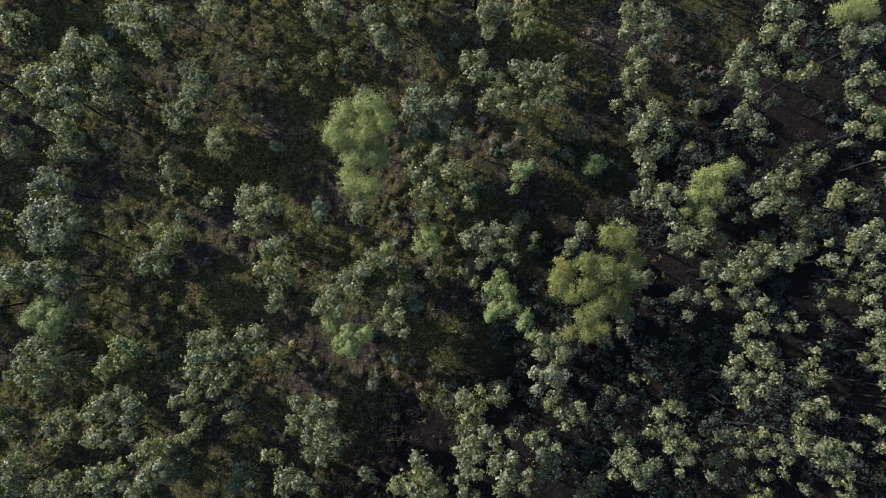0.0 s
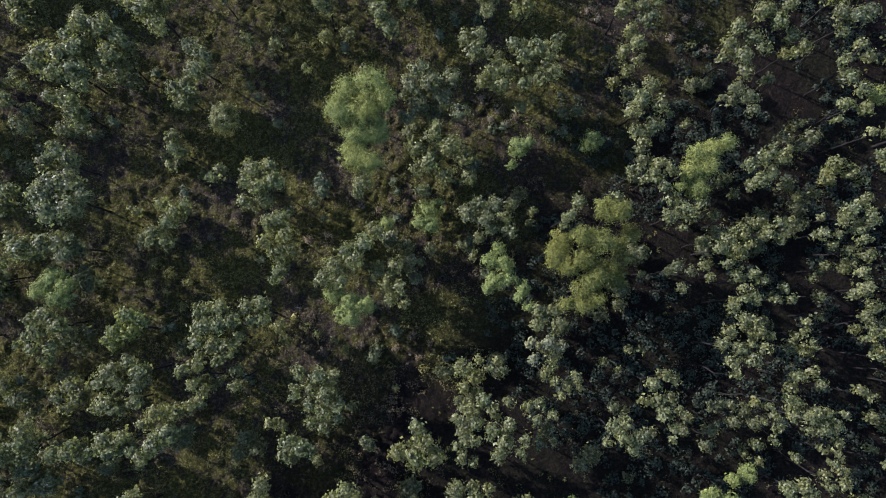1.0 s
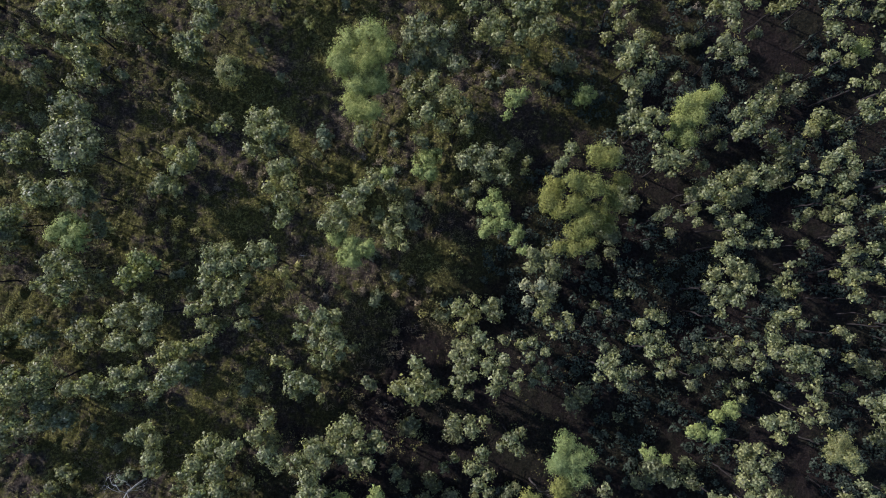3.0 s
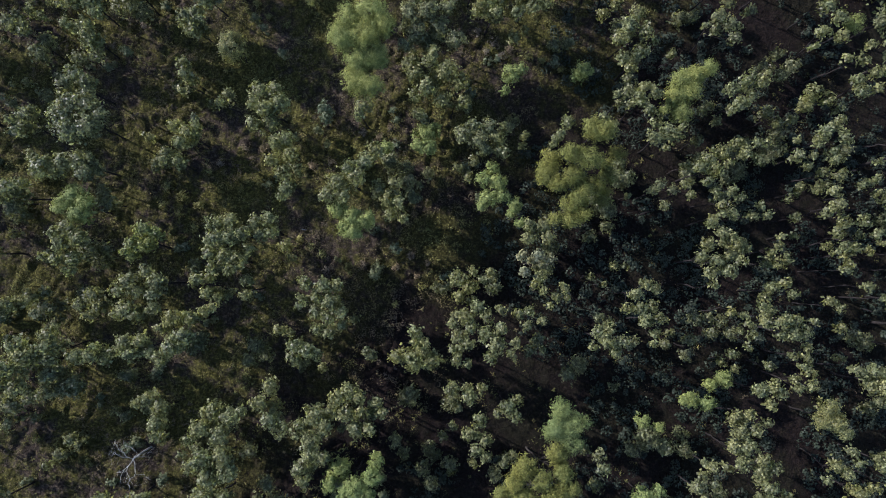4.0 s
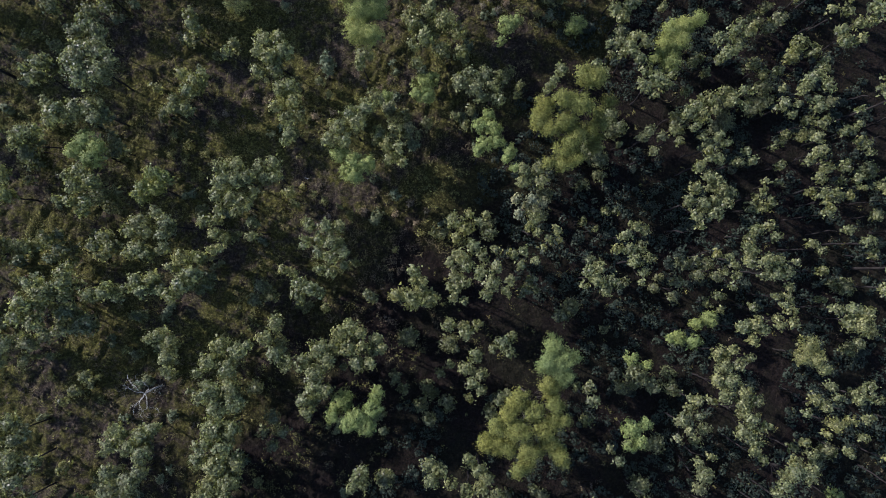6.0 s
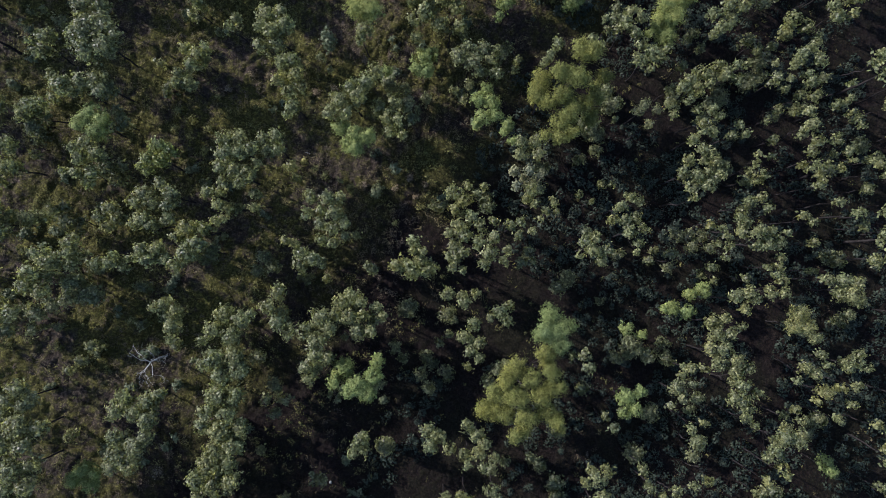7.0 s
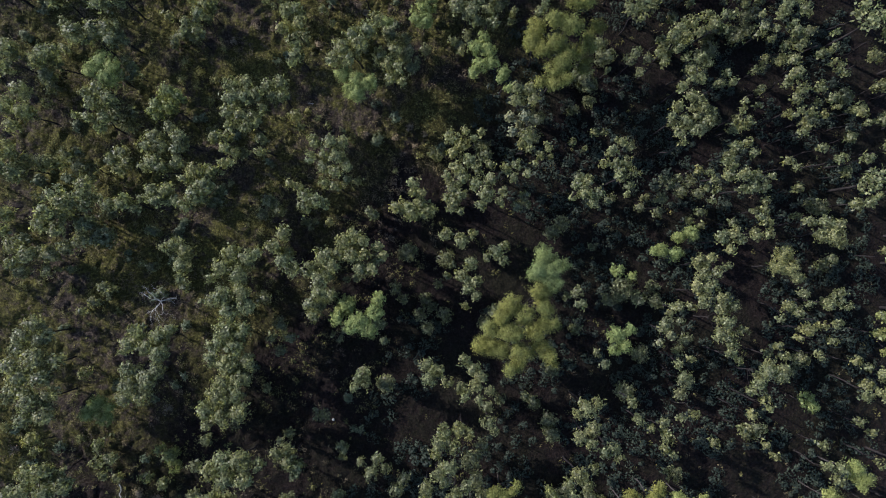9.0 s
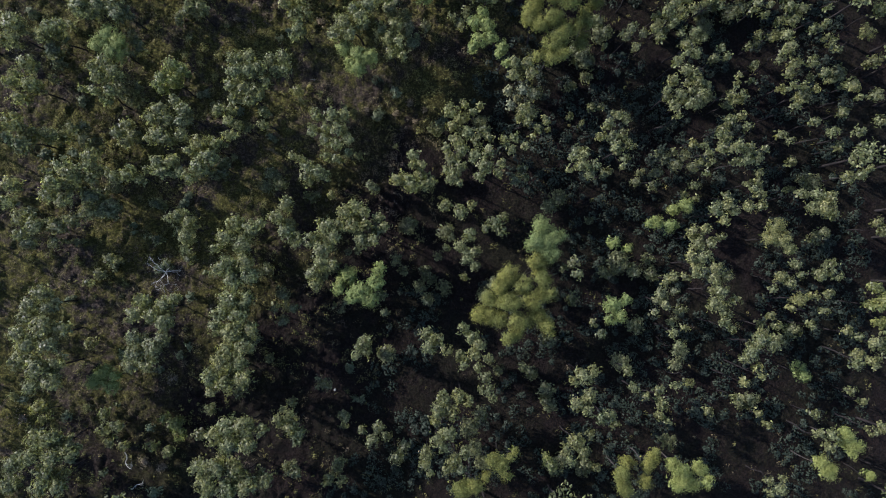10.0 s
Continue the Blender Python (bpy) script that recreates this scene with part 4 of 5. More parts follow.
tree("olive", 11.14, -26.26, 9.5, ((1.54, 1.78, 1.05), (-0.02, -0.91, 1.28), (2.29, -0.28, 1.16), (-1.28, 0.52, 1.04), (-2.53, -1.11, 1.04),))
tree("olive", 11.00, -28.72, 9.5, ((-3.32, -0.03, 1.16), (-1.13, -0.33, 1.28), (1.19, -0.14, 1.28), (3.26, 0.50, 0.93),))
tree("olive", 10.38, -31.43, 9.0, ((-3.90, 0.90, 1.17), (-1.88, 0.46, 1.28), (0.32, 0.16, 1.29), (-0.74, -1.60, 0.93), (2.40, 0.67, 1.29), (3.80, -0.59, 0.94),))
tree("green", 5.99, -33.77, 9.0, ((-1.39, 1.85, 0.75), (-0.44, 0.91, 0.85), (0.50, -0.02, 0.85), (-0.12, -1.15, 0.85), (1.45, -1.58, 0.69),))
tree("green", 5.07, -35.88, 8.5, ((-0.74, 0.75, 0.75), (-0.42, -0.25, 0.59), (1.16, -0.50, 0.59),))
tree("green", 1.48, -33.64, 8.5, ((-0.95, 1.02, 0.86), (0.31, 0.39, 0.86), (-0.63, -0.55, 0.86), (1.27, -0.86, 0.75),))
tree("grey", 16.92, -25.27, 9.5, ((-0.16, 0.62, 0.74), (0.16, -0.62, 0.74),))
tree("low_green", 16.59, -25.35, 4.7, ((0.00, 0.00, 0.63),))
tree("low_green", 17.61, -29.03, 4.4, ((0.00, 0.00, 0.80),))
tree("shrub", 20.50, -19.39, 1.5, ((0.00, 0.00, 0.59),))
tree("soft", 28.39, -19.38, 6.5, ((2.36, 1.37, 1.01), (0.69, 0.90, 0.78), (0.36, -0.95, 0.90), (-1.30, -0.63, 0.95), (-2.10, -0.70, 0.56),))
tree("green", 33.72, -18.92, 9.5, ((-1.12, 0.34, 0.86), (0.16, 0.66, 0.97), (-0.16, -0.98, 0.64), (1.12, -0.02, 0.64),))
tree("green", 37.46, -17.86, 9.0, ((0.22, 0.96, 0.76), (0.54, -0.31, 0.65), (-0.75, -0.64, 0.54),))
tree("green", 31.47, -21.68, 9.5, ((-1.42, 0.56, 0.86), (-0.15, 0.88, 0.75), (-0.79, -0.70, 0.96), (0.61, -0.69, 0.75), (1.76, -0.05, 0.59),))
tree("green", 31.07, -24.65, 9.5, ((-1.35, 0.70, 0.75), (0.24, 0.71, 0.86), (-0.40, -0.87, 0.86), (1.51, -0.54, 0.86),))
tree("green", 28.55, -26.42, 8.0, ((-0.11, 0.21, 0.71), (1.19, 0.22, 0.60), (-1.08, -0.43, 0.49),))
tree("green", 33.27, -27.82, 9.5, ((-0.70, 1.56, 0.96), (0.90, 1.69, 0.70), (-0.06, 0.11, 0.86), (-0.70, -1.46, 0.96), (0.57, -1.90, 0.96),))
tree("green", 34.15, -31.53, 9.0, ((-0.38, 0.44, 0.75), (0.38, -0.44, 0.54),))
tree("green", 35.06, -28.68, 8.7, ((0.00, 0.00, 0.70),))
tree("round", 40.56, -21.74, 8.5, ((-0.33, 1.38, 1.13), (-0.99, 0.09, 1.13), (0.31, -0.22, 1.13), (1.02, -1.25, 0.72),))
tree("green", 45.31, -18.02, 9.0, ((-0.51, 1.17, 0.87), (0.78, 0.86, 0.87), (0.13, -0.42, 1.08), (-1.17, -0.43, 0.87), (0.77, -1.18, 0.71),))
tree("green", 42.85, -16.81, 8.5, ((0.00, 0.00, 0.76),))
tree("green", 49.25, -14.46, 9.0, ((-1.20, -0.44, 0.76), (0.11, -0.11, 0.76), (1.09, 0.54, 0.54),))
tree("low_green", 53.38, -20.41, 6.7, ((-0.33, 0.56, 0.79), (0.33, -0.56, 0.67),))
tree("green", 41.49, -26.23, 8.5, ((0.98, 1.39, 0.71), (1.63, 0.37, 0.60), (-0.00, -0.54, 0.71), (-0.97, 0.10, 0.71), (-1.63, -1.31, 0.54),))
tree("green", 45.75, -25.78, 9.0, ((-0.04, 0.64, 0.97), (-1.02, -0.32, 0.65), (1.06, -0.31, 0.60),))
tree("yellow", 43.00, -28.90, 8.5, ((-0.22, 0.21, 0.87), (1.41, 0.54, 0.65), (-1.20, -0.75, 0.54),))
tree("green", 45.71, -28.03, 8.5, ((0.00, 0.00, 0.65),))
tree("green", 45.37, -29.96, 8.2, ((0.00, 0.00, 0.60),))
tree("green", 44.06, -31.56, 8.2, ((0.00, 0.00, 0.60),))
tree("grey", 27.38, -28.93, 8.0, ((-0.24, 0.80, 0.87), (1.05, 1.13, 0.60), (0.08, -0.48, 0.71), (-0.89, -1.45, 0.55),))
tree("soft", 22.45, -30.08, 7.0, ((-0.49, 0.57, 1.21), (0.82, 1.22, 0.79), (-0.82, -1.06, 0.79), (0.49, -0.73, 0.79),))
tree("soft", 23.27, -22.64, 5.5, ((-0.84, 0.33, 0.79), (0.84, -0.33, 0.62),))
tree("low_grey", 23.80, -25.33, 3.7, ((-0.12, 0.68, 1.51), (1.95, -0.33, 1.16), (-1.83, -0.35, 0.93),))
tree("low_grey", 20.08, -32.15, 6.7, ((-0.33, 0.65, 0.61), (0.33, -0.65, 0.72),))
tree("low_grey", 21.40, -31.17, 6.4, ((0.00, 0.00, 0.50),))
tree("green", 29.08, -32.29, 8.0, ((-0.65, -0.32, 0.65), (0.65, 0.32, 0.49),))
tree("green", 39.49, -31.71, 8.0, ((0.00, 1.05, 0.66), (0.65, -0.04, 0.66), (-0.66, -1.01, 0.88),))
tree("bright", 52.10, -29.29, 8.5, ((-0.18, 1.92, 0.90), (0.46, 0.51, 0.96), (-0.53, -0.39, 0.72), (0.24, -2.05, 0.84),))
tree("green", 48.98, -32.57, 8.0, ((-0.65, 0.32, 0.66), (0.65, -0.32, 0.60),))
tree("green", 52.18, 4.38, 8.5, ((0.00, 0.00, 0.99),))
tree("low_green", 52.63, 2.85, 5.7, ((0.00, 0.00, 0.92),))
tree("low_green", 53.63, -0.53, 5.4, ((0.00, 0.00, 1.03),))
tree("low_green", 50.89, -3.13, 5.2, ((0.00, 0.00, 0.92),))
tree("low_green", 54.33, -4.45, 4.9, ((0.00, 0.00, 0.92),))
tree("low_green", 50.17, -6.54, 4.9, ((0.00, 0.00, 0.75),))
tree("green", 46.83, -9.56, 8.0, ((0.00, 0.00, 0.77),))
tree("green", 44.86, -8.41, 7.7, ((0.00, 0.00, 0.66),))
tree("green", 49.81, -9.53, 8.0, ((0.00, 0.00, 0.72),))
tree("green", 52.47, -8.20, 7.7, ((0.00, 0.00, 0.72),))
tree("low_green", 49.10, -10.86, 5.7, ((0.00, 0.00, 0.63),))
tree("low_green", 52.17, -11.51, 5.4, ((0.00, 0.00, 0.63),))
tree("grey", -42.14, -29.64, 9.0, ((0.54, 1.48, 0.92), (-0.65, 0.06, 1.03), (1.35, -0.24, 0.92), (-1.24, -1.30, 1.03),))
tree("grey", -41.29, -32.92, 10.0, ((0.28, 1.13, 1.24), (-2.69, 0.09, 1.13), (2.38, 0.71, 0.90), (-1.18, -0.81, 1.13), (1.21, -1.11, 1.02),))
tree("grey", -41.29, -36.70, 10.0, ((-2.35, 1.14, 1.24), (-0.13, 0.54, 1.24), (2.01, 1.15, 0.90), (1.27, -1.27, 1.01), (-0.81, -1.57, 0.90),))
tree("yellow", -43.77, -42.33, 5.0, ((-0.33, 0.58, 0.97), (0.33, -0.58, 0.67),))
tree("green", -29.32, -30.04, 9.0, ((-1.73, 0.99, 0.92), (-2.32, -0.74, 1.04), (-0.30, -0.73, 0.92), (1.03, 0.51, 1.04), (1.06, -1.35, 1.15), (2.25, 1.32, 0.69),))
tree("grey", -30.29, -34.55, 9.5, ((-1.06, 1.37, 1.03), (-0.74, -0.15, 1.03), (1.07, 0.46, 1.14), (-1.62, -1.68, 0.91), (0.49, -1.38, 1.08), (1.85, 1.38, 0.91),))
tree("soft", -36.30, -38.35, 5.5, ((-0.19, 0.73, 1.09), (0.48, -0.89, 1.09), (-1.46, -0.24, 0.97), (1.16, 0.41, 0.60),))
tree("low_yellow", -39.23, -34.61, 3.0, ((0.00, 0.00, 0.81),))
tree("grey", -36.01, -44.55, 5.0, ((-0.65, 0.33, 0.85), (0.64, 0.65, 0.73), (0.01, -0.98, 0.67),))
tree("bright", -29.65, -44.36, 3.0, ((0.22, 0.22, 1.13), (-1.12, 0.90, 0.69), (0.90, -1.12, 0.82),))
tree("low_yellow", -31.28, -47.31, 2.5, ((-1.01, 0.34, 0.82), (1.01, -0.34, 0.82),))
tree("green", -40.45, -45.07, 9.5, ((-1.28, 0.94, 1.08), (0.22, 1.24, 1.08), (-1.84, -0.88, 1.02), (0.55, -0.89, 1.13), (2.35, -0.41, 0.96),))
tree("green", -40.67, -48.87, 9.0, ((-0.42, 1.10, 1.14), (-0.70, -0.42, 1.25), (1.12, -0.67, 1.03),))
tree("grey", -45.25, -48.36, 8.0, ((0.13, 1.17, 1.10), (-0.13, -1.17, 1.10),))
tree("green", -19.75, -43.44, 10.5, ((-1.11, 0.95, 1.24), (0.69, 0.95, 1.24), (-2.59, -0.31, 1.12), (-0.79, -1.03, 1.24), (1.19, -1.04, 1.01), (2.62, 0.47, 0.68),))
tree("green", -22.45, -47.47, 10.0, ((0.26, 0.54, 1.24), (-1.42, 0.43, 0.90), (-0.92, -1.08, 1.13), (2.08, 0.11, 1.25),))
tree("green", -20.13, -49.35, 9.5, ((-0.99, -0.19, 1.25), (-3.11, -0.67, 0.91), (1.14, 0.28, 1.14), (2.96, 0.58, 1.03),))
tree("green", -14.41, -43.19, 8.5, ((-1.25, 0.87, 0.81), (-0.33, 1.49, 0.70), (0.00, -0.06, 0.81), (0.94, -0.69, 0.81), (0.64, -1.62, 0.58),))
tree("shrub", -31.65, -52.17, 3.0, ((0.00, 0.00, 0.81),))
tree("green", -6.74, -34.51, 8.0, ((0.31, 0.87, 0.88), (0.63, -0.39, 0.65), (-0.63, -0.71, 0.65), (-0.32, 0.24, 0.65),))
tree("low_grey", -5.46, -44.77, 4.7, ((0.41, 0.74, 0.73), (-0.24, -0.91, 0.90), (1.41, -0.25, 0.73), (-1.57, 0.41, 0.62),))
tree("low_green", -10.29, -49.88, 4.2, ((0.57, 1.41, 0.91), (-0.41, -0.25, 0.68), (0.92, -0.58, 0.79), (-1.07, -0.58, 0.51),))
tree("green", 2.29, -40.91, 9.5, ((0.15, 1.31, 0.95), (-0.47, 0.08, 0.95), (1.09, -0.23, 1.05), (-0.77, -1.16, 0.68),))
tree("yellow", 4.55, -39.54, 9.5, ((-0.56, 0.25, 0.95), (0.56, -0.25, 0.79),))
tree("green", 2.46, -44.02, 9.5, ((-0.62, 0.10, 0.95), (0.62, 0.72, 0.95), (0.00, -0.82, 0.68),))
tree("low_grey", 6.13, -43.84, 6.2, ((-0.65, -0.11, 1.22), (0.65, 1.84, 1.00), (0.01, -1.73, 0.66),))
tree("green", 0.62, -46.77, 9.0, ((-0.01, 1.16, 0.85), (-0.31, -0.08, 0.74), (0.32, -1.07, 0.58),))
tree("green", 3.89, -46.79, 9.0, ((-0.47, 0.23, 0.95), (1.09, 1.16, 0.85), (0.47, -0.70, 0.74), (-1.09, -0.69, 0.64),))
tree("green", 7.62, -39.39, 8.0, ((-0.38, 0.38, 0.86), (0.38, -0.38, 0.54),))
tree("olive", 5.87, -49.33, 8.5, ((-1.47, -0.51, 1.17), (0.11, -0.21, 1.05), (1.36, 0.72, 0.76),))
tree("olive", 9.12, -46.97, 8.5, ((-0.32, -0.08, 1.05), (0.32, -1.33, 0.82), (-1.26, 0.24, 0.70), (1.26, 1.17, 0.59),))
tree("bright", 14.72, -47.67, 6.0, ((-0.36, 0.39, 0.79), (0.36, -0.39, 0.67),))
tree("green", 17.93, -37.12, 9.5, ((0.10, -0.00, 0.95), (1.05, 0.62, 0.74), (-1.15, -0.62, 0.69),))
tree("green", 18.43, -40.54, 9.5, ((-1.33, 0.31, 0.95), (0.23, 1.24, 0.95), (-0.08, -0.31, 0.74), (1.18, -1.24, 0.74),))
tree("green", 21.01, -42.07, 9.0, ((-0.32, 0.47, 0.85), (0.32, -0.47, 0.59),))
tree("green", 17.16, -44.93, 9.5, ((-0.06, 0.68, 0.95), (-1.31, 0.06, 0.63), (0.56, -0.56, 0.85), (-0.69, -1.48, 0.74), (1.50, 1.30, 0.64),))
tree("green", 23.06, -36.77, 8.0, ((0.00, 0.00, 0.71),))
tree("green", 24.54, -39.16, 8.0, ((-0.64, 0.48, 0.71), (0.64, -0.48, 0.60),))
tree("green", 27.25, -40.41, 8.5, ((-0.64, 1.52, 0.70), (-0.32, -0.06, 0.76), (1.29, 1.83, 0.65), (-0.64, -1.33, 0.65), (0.32, -1.96, 0.49),))
tree("low_yellow", 30.48, -38.25, 7.0, ((0.00, 0.00, 0.55),))
tree("green", 29.07, -33.89, 8.0, ((0.00, 0.00, 0.71),))
tree("low_green", 33.39, -41.82, 5.7, ((0.00, 0.00, 0.68),))
tree("green", 37.71, -33.97, 9.5, ((-0.06, 0.63, 1.07), (-1.02, -0.63, 0.96), (1.21, 0.32, 0.86), (1.85, 0.94, 0.64), (-1.98, -1.26, 0.64),))
tree("yellow", 37.59, -36.73, 9.0, ((-0.32, 0.47, 0.65), (0.32, -0.47, 0.48),))
tree("yellow", 35.99, -37.84, 8.7, ((0.00, 0.00, 0.65),))
tree("low_green", 39.94, -42.82, 5.7, ((-0.50, 0.66, 0.56), (0.50, -0.66, 0.56),))
tree("low_green", 36.75, -40.50, 5.4, ((0.00, 0.00, 0.62),))
tree("soft", 44.65, -37.39, 5.5, ((-0.34, 0.50, 0.87), (0.34, -0.50, 0.87),))
tree("green", 49.90, -35.00, 9.5, ((1.19, 1.37, 0.97), (0.21, -0.52, 0.86), (-1.40, -0.84, 0.70),))
tree("low_green", 50.26, -39.51, 5.7, ((0.00, 0.00, 0.62),))
tree("low_green", 46.18, -42.36, 5.4, ((0.00, 0.00, 0.57),))
tree("low_green", 51.95, -40.84, 5.4, ((0.00, 0.00, 0.57),))
tree("green", 51.47, -43.26, 8.5, ((0.65, 0.22, 0.87), (-0.65, -0.22, 0.60),))
tree("lime", 48.63, -45.09, 8.5, ((-0.43, 1.10, 0.95), (0.54, -0.17, 0.95), (-0.12, -0.93, 0.53),))
tree("green", 45.72, -44.30, 8.5, ((0.54, 0.32, 0.87), (0.21, -0.95, 0.65), (-0.75, 0.64, 0.49),))
tree("lime", 46.27, -48.14, 7.5, ((-0.32, 0.64, 0.96), (0.32, -0.64, 0.84),))
tree("soft", 53.09, -49.72, 5.0, ((0.00, 0.00, 0.69),))
tree("green", 40.57, -50.05, 7.5, ((0.43, -0.32, 0.77), (-0.88, -0.64, 0.60), (0.44, 0.96, 0.49),))
tree("olive", 22.87, -48.66, 8.5, ((0.21, 1.57, 0.94), (-0.43, 0.00, 0.94), (0.21, -1.57, 0.94),))
tree("olive", 25.74, -47.41, 8.5, ((-0.11, 0.31, 0.82), (-0.43, -1.89, 0.94), (0.53, 1.57, 0.65),))
tree("lime", 29.84, -48.35, 9.0, ((-1.85, 1.41, 0.82), (-0.58, 0.47, 1.05), (1.33, 0.78, 0.94), (0.37, -0.78, 1.17), (-1.22, -1.09, 0.94), (1.96, -0.79, 0.70),))
tree("low_grey", 29.11, -45.75, 4.7, ((0.00, 0.00, 1.03),))
tree("low_grey", -42.84, 18.54, 6.7, ((-0.74, 0.29, 1.10), (0.74, -0.29, 0.77),))
tree("grey", -40.86, 7.72, 8.3, ((0.57, 0.88, 0.80), (-0.98, 0.28, 0.53), (-0.20, -0.87, 0.69), (0.62, -0.29, 0.58),))
tree("green", -41.30, 0.95, 8.5, ((-0.19, 0.09, 1.00), (-0.71, -0.77, 0.79), (0.90, 0.67, 0.58),))
tree("lime", 44.31, 18.87, 8.5, ((0.00, 0.00, 1.05),))
tree("green", 45.07, 15.57, 9.0, ((0.39, 0.79, 0.65), (-0.39, -0.79, 0.70),))
tree("green", 45.58, 12.63, 9.0, ((-1.46, 0.11, 0.75), (0.17, 0.73, 0.75), (-0.91, -1.07, 0.74), (1.61, 1.05, 0.70), (0.58, -0.82, 0.65),))
tree("low_grey", 48.16, 19.80, 7.7, ((-0.38, -0.38, 0.77), (0.38, 0.38, 0.61),))
tree("green", 45.54, 4.18, 9.0, ((0.00, 0.00, 0.44),))
tree("green", 45.29, 1.54, 8.7, ((-0.42, 0.58, 0.59), (0.42, -0.58, 0.54),))
tree("green", 44.62, 2.15, 9.0, ((-0.63, -0.32, 0.57), (0.63, 0.32, 0.52),))
tree("green", 46.44, 0.01, 8.7, ((-0.30, 0.31, 0.57), (0.30, -0.31, 0.42),))
tree("green", 44.94, -2.98, 9.0, ((-1.01, 1.12, 0.67), (0.20, -0.10, 0.67), (0.81, -1.02, 0.52),))
tree("yellow", 43.49, -5.15, 8.5, ((-0.20, 0.62, 0.57), (1.04, 0.32, 0.52), (-0.85, -0.93, 0.57),))
tree("low_green", 50.22, -4.79, 7.2, ((-0.31, 0.57, 0.64), (0.31, -0.57, 0.53),))
tree("low_green", 49.76, 7.60, 7.7, ((-0.33, -0.58, 0.64), (0.33, 0.58, 0.53),))
tree("bush_tan", 5.75, 20.69, 1.2, ((0.00, 0.00, 0.80),))
tree("bush_tan", 7.57, 19.41, 1.3, ((0.00, 0.00, 0.91),))
tree("bush_tan", 9.42, 18.52, 1.2, ((0.00, 0.00, 0.80),))
tree("bush_olive", 11.22, 17.72, 1.4, ((0.00, 0.00, 0.79),))
tree("bush_olive", 13.05, 17.23, 1.4, ((0.00, 0.00, 0.74),))
tree("bush_tan", 8.50, 17.78, 1.1, ((0.00, 0.00, 0.68),))
tree("bush_tan", 6.67, 18.21, 1.1, ((0.00, 0.00, 0.74),))
tree("bush_olive", 15.17, 16.19, 1.4, ((0.00, 0.00, 0.68),))
tree("bush_olive", -17.39, 28.77, 1.2, ((0.00, 0.00, 0.80),))
tree("bush_olive", -15.84, 28.14, 1.2, ((0.00, 0.00, 0.80),))
tree("bush_olive", -14.26, 27.28, 1.3, ((0.00, 0.00, 0.80),))
tree("bush_olive", -12.73, 26.70, 1.2, ((0.00, 0.00, 0.75),))
tree("bush_olive", -20.89, 24.25, 1.2, ((0.00, 0.00, 0.80),))
tree("bush_olive", -19.32, 23.59, 1.3, ((0.00, 0.00, 0.80),))
tree("bush_olive", -20.53, 22.67, 1.2, ((0.00, 0.00, 0.68),))
tree("bush_olive", -18.08, 22.06, 1.2, ((0.00, 0.00, 0.74),))
tree("bush_olive", -15.93, 21.14, 1.2, ((0.00, 0.00, 0.68),))
tree("bush_tan", -33.47, 21.33, 1.1, ((0.00, 0.00, 0.73),))
tree("bush_tan", -31.89, 20.87, 1.2, ((0.00, 0.00, 0.73),))
tree("bush_tan", -36.80, 18.16, 1.2, ((0.00, 0.00, 0.78),))
tree("bush_tan", -35.39, 18.51, 1.1, ((0.00, 0.00, 0.67),))
tree("bush_olive", -28.81, 2.54, 1.2, ((0.00, 0.00, 0.77),))
tree("bush_olive", -26.96, 1.37, 1.3, ((0.00, 0.00, 0.76),))
tree("bush_olive", -25.22, 0.50, 1.2, ((0.00, 0.00, 0.76),))
tree("bush_olive", -29.28, 0.49, 1.2, ((0.00, 0.00, 0.71),))
tree("bush_olive", -27.44, -0.67, 1.3, ((0.00, 0.00, 0.76),))
tree("bush_olive", -25.67, -2.12, 1.2, ((0.00, 0.00, 0.71),))
tree("bush_olive", -24.27, 4.32, 1.1, ((0.00, 0.00, 0.66),))
tree("bush_tan", -23.14, 5.22, 1.1, ((0.00, 0.00, 0.66),))
tree("bush_tan", -7.22, 8.86, 1.2, ((0.00, 0.00, 0.72),))
tree("bush_tan", -5.42, 8.26, 1.2, ((0.00, 0.00, 0.78),))
tree("bush_tan", -3.63, 7.67, 1.2, ((0.00, 0.00, 0.72),))
tree("bush_tan", -4.25, 9.19, 1.1, ((0.00, 0.00, 0.67),))
tree("bush_tan", -20.23, 7.01, 1.2, ((0.00, 0.00, 0.77),))
tree("bush_tan", -18.45, 6.71, 1.2, ((0.00, 0.00, 0.72),))
tree("bush_tan", -12.79, 4.94, 1.2, ((0.00, 0.00, 0.72),))
tree("bush_tan", -10.74, 5.25, 1.1, ((0.00, 0.00, 0.72),))
tree("bush_olive", -11.64, -5.00, 1.3, ((0.00, 0.00, 0.76),))
tree("bush_olive", -9.91, -5.58, 1.2, ((0.00, 0.00, 0.76),))
tree("bush_olive", -8.71, -6.43, 1.3, ((0.00, 0.00, 0.76),))
tree("bush_tan", -7.00, -5.88, 1.1, ((0.00, 0.00, 0.65),))
tree("bush_tan", -11.04, -6.73, 1.2, ((0.00, 0.00, 0.70),))
tree("bush_olive", -14.01, -3.27, 1.3, ((0.00, 0.00, 0.76),))
tree("bush_olive", -12.85, -4.14, 1.2, ((0.00, 0.00, 0.71),))
tree("bush_tan", -1.75, -5.02, 1.1, ((0.00, 0.00, 0.65),))
tree("bush_tan", 0.01, -5.88, 1.2, ((0.00, 0.00, 0.65),))
tree("bush_tan", -1.15, -7.33, 1.1, ((0.00, 0.00, 0.65),))
tree("bush_tan", -3.50, -6.46, 1.1, ((0.00, 0.00, 0.65),))
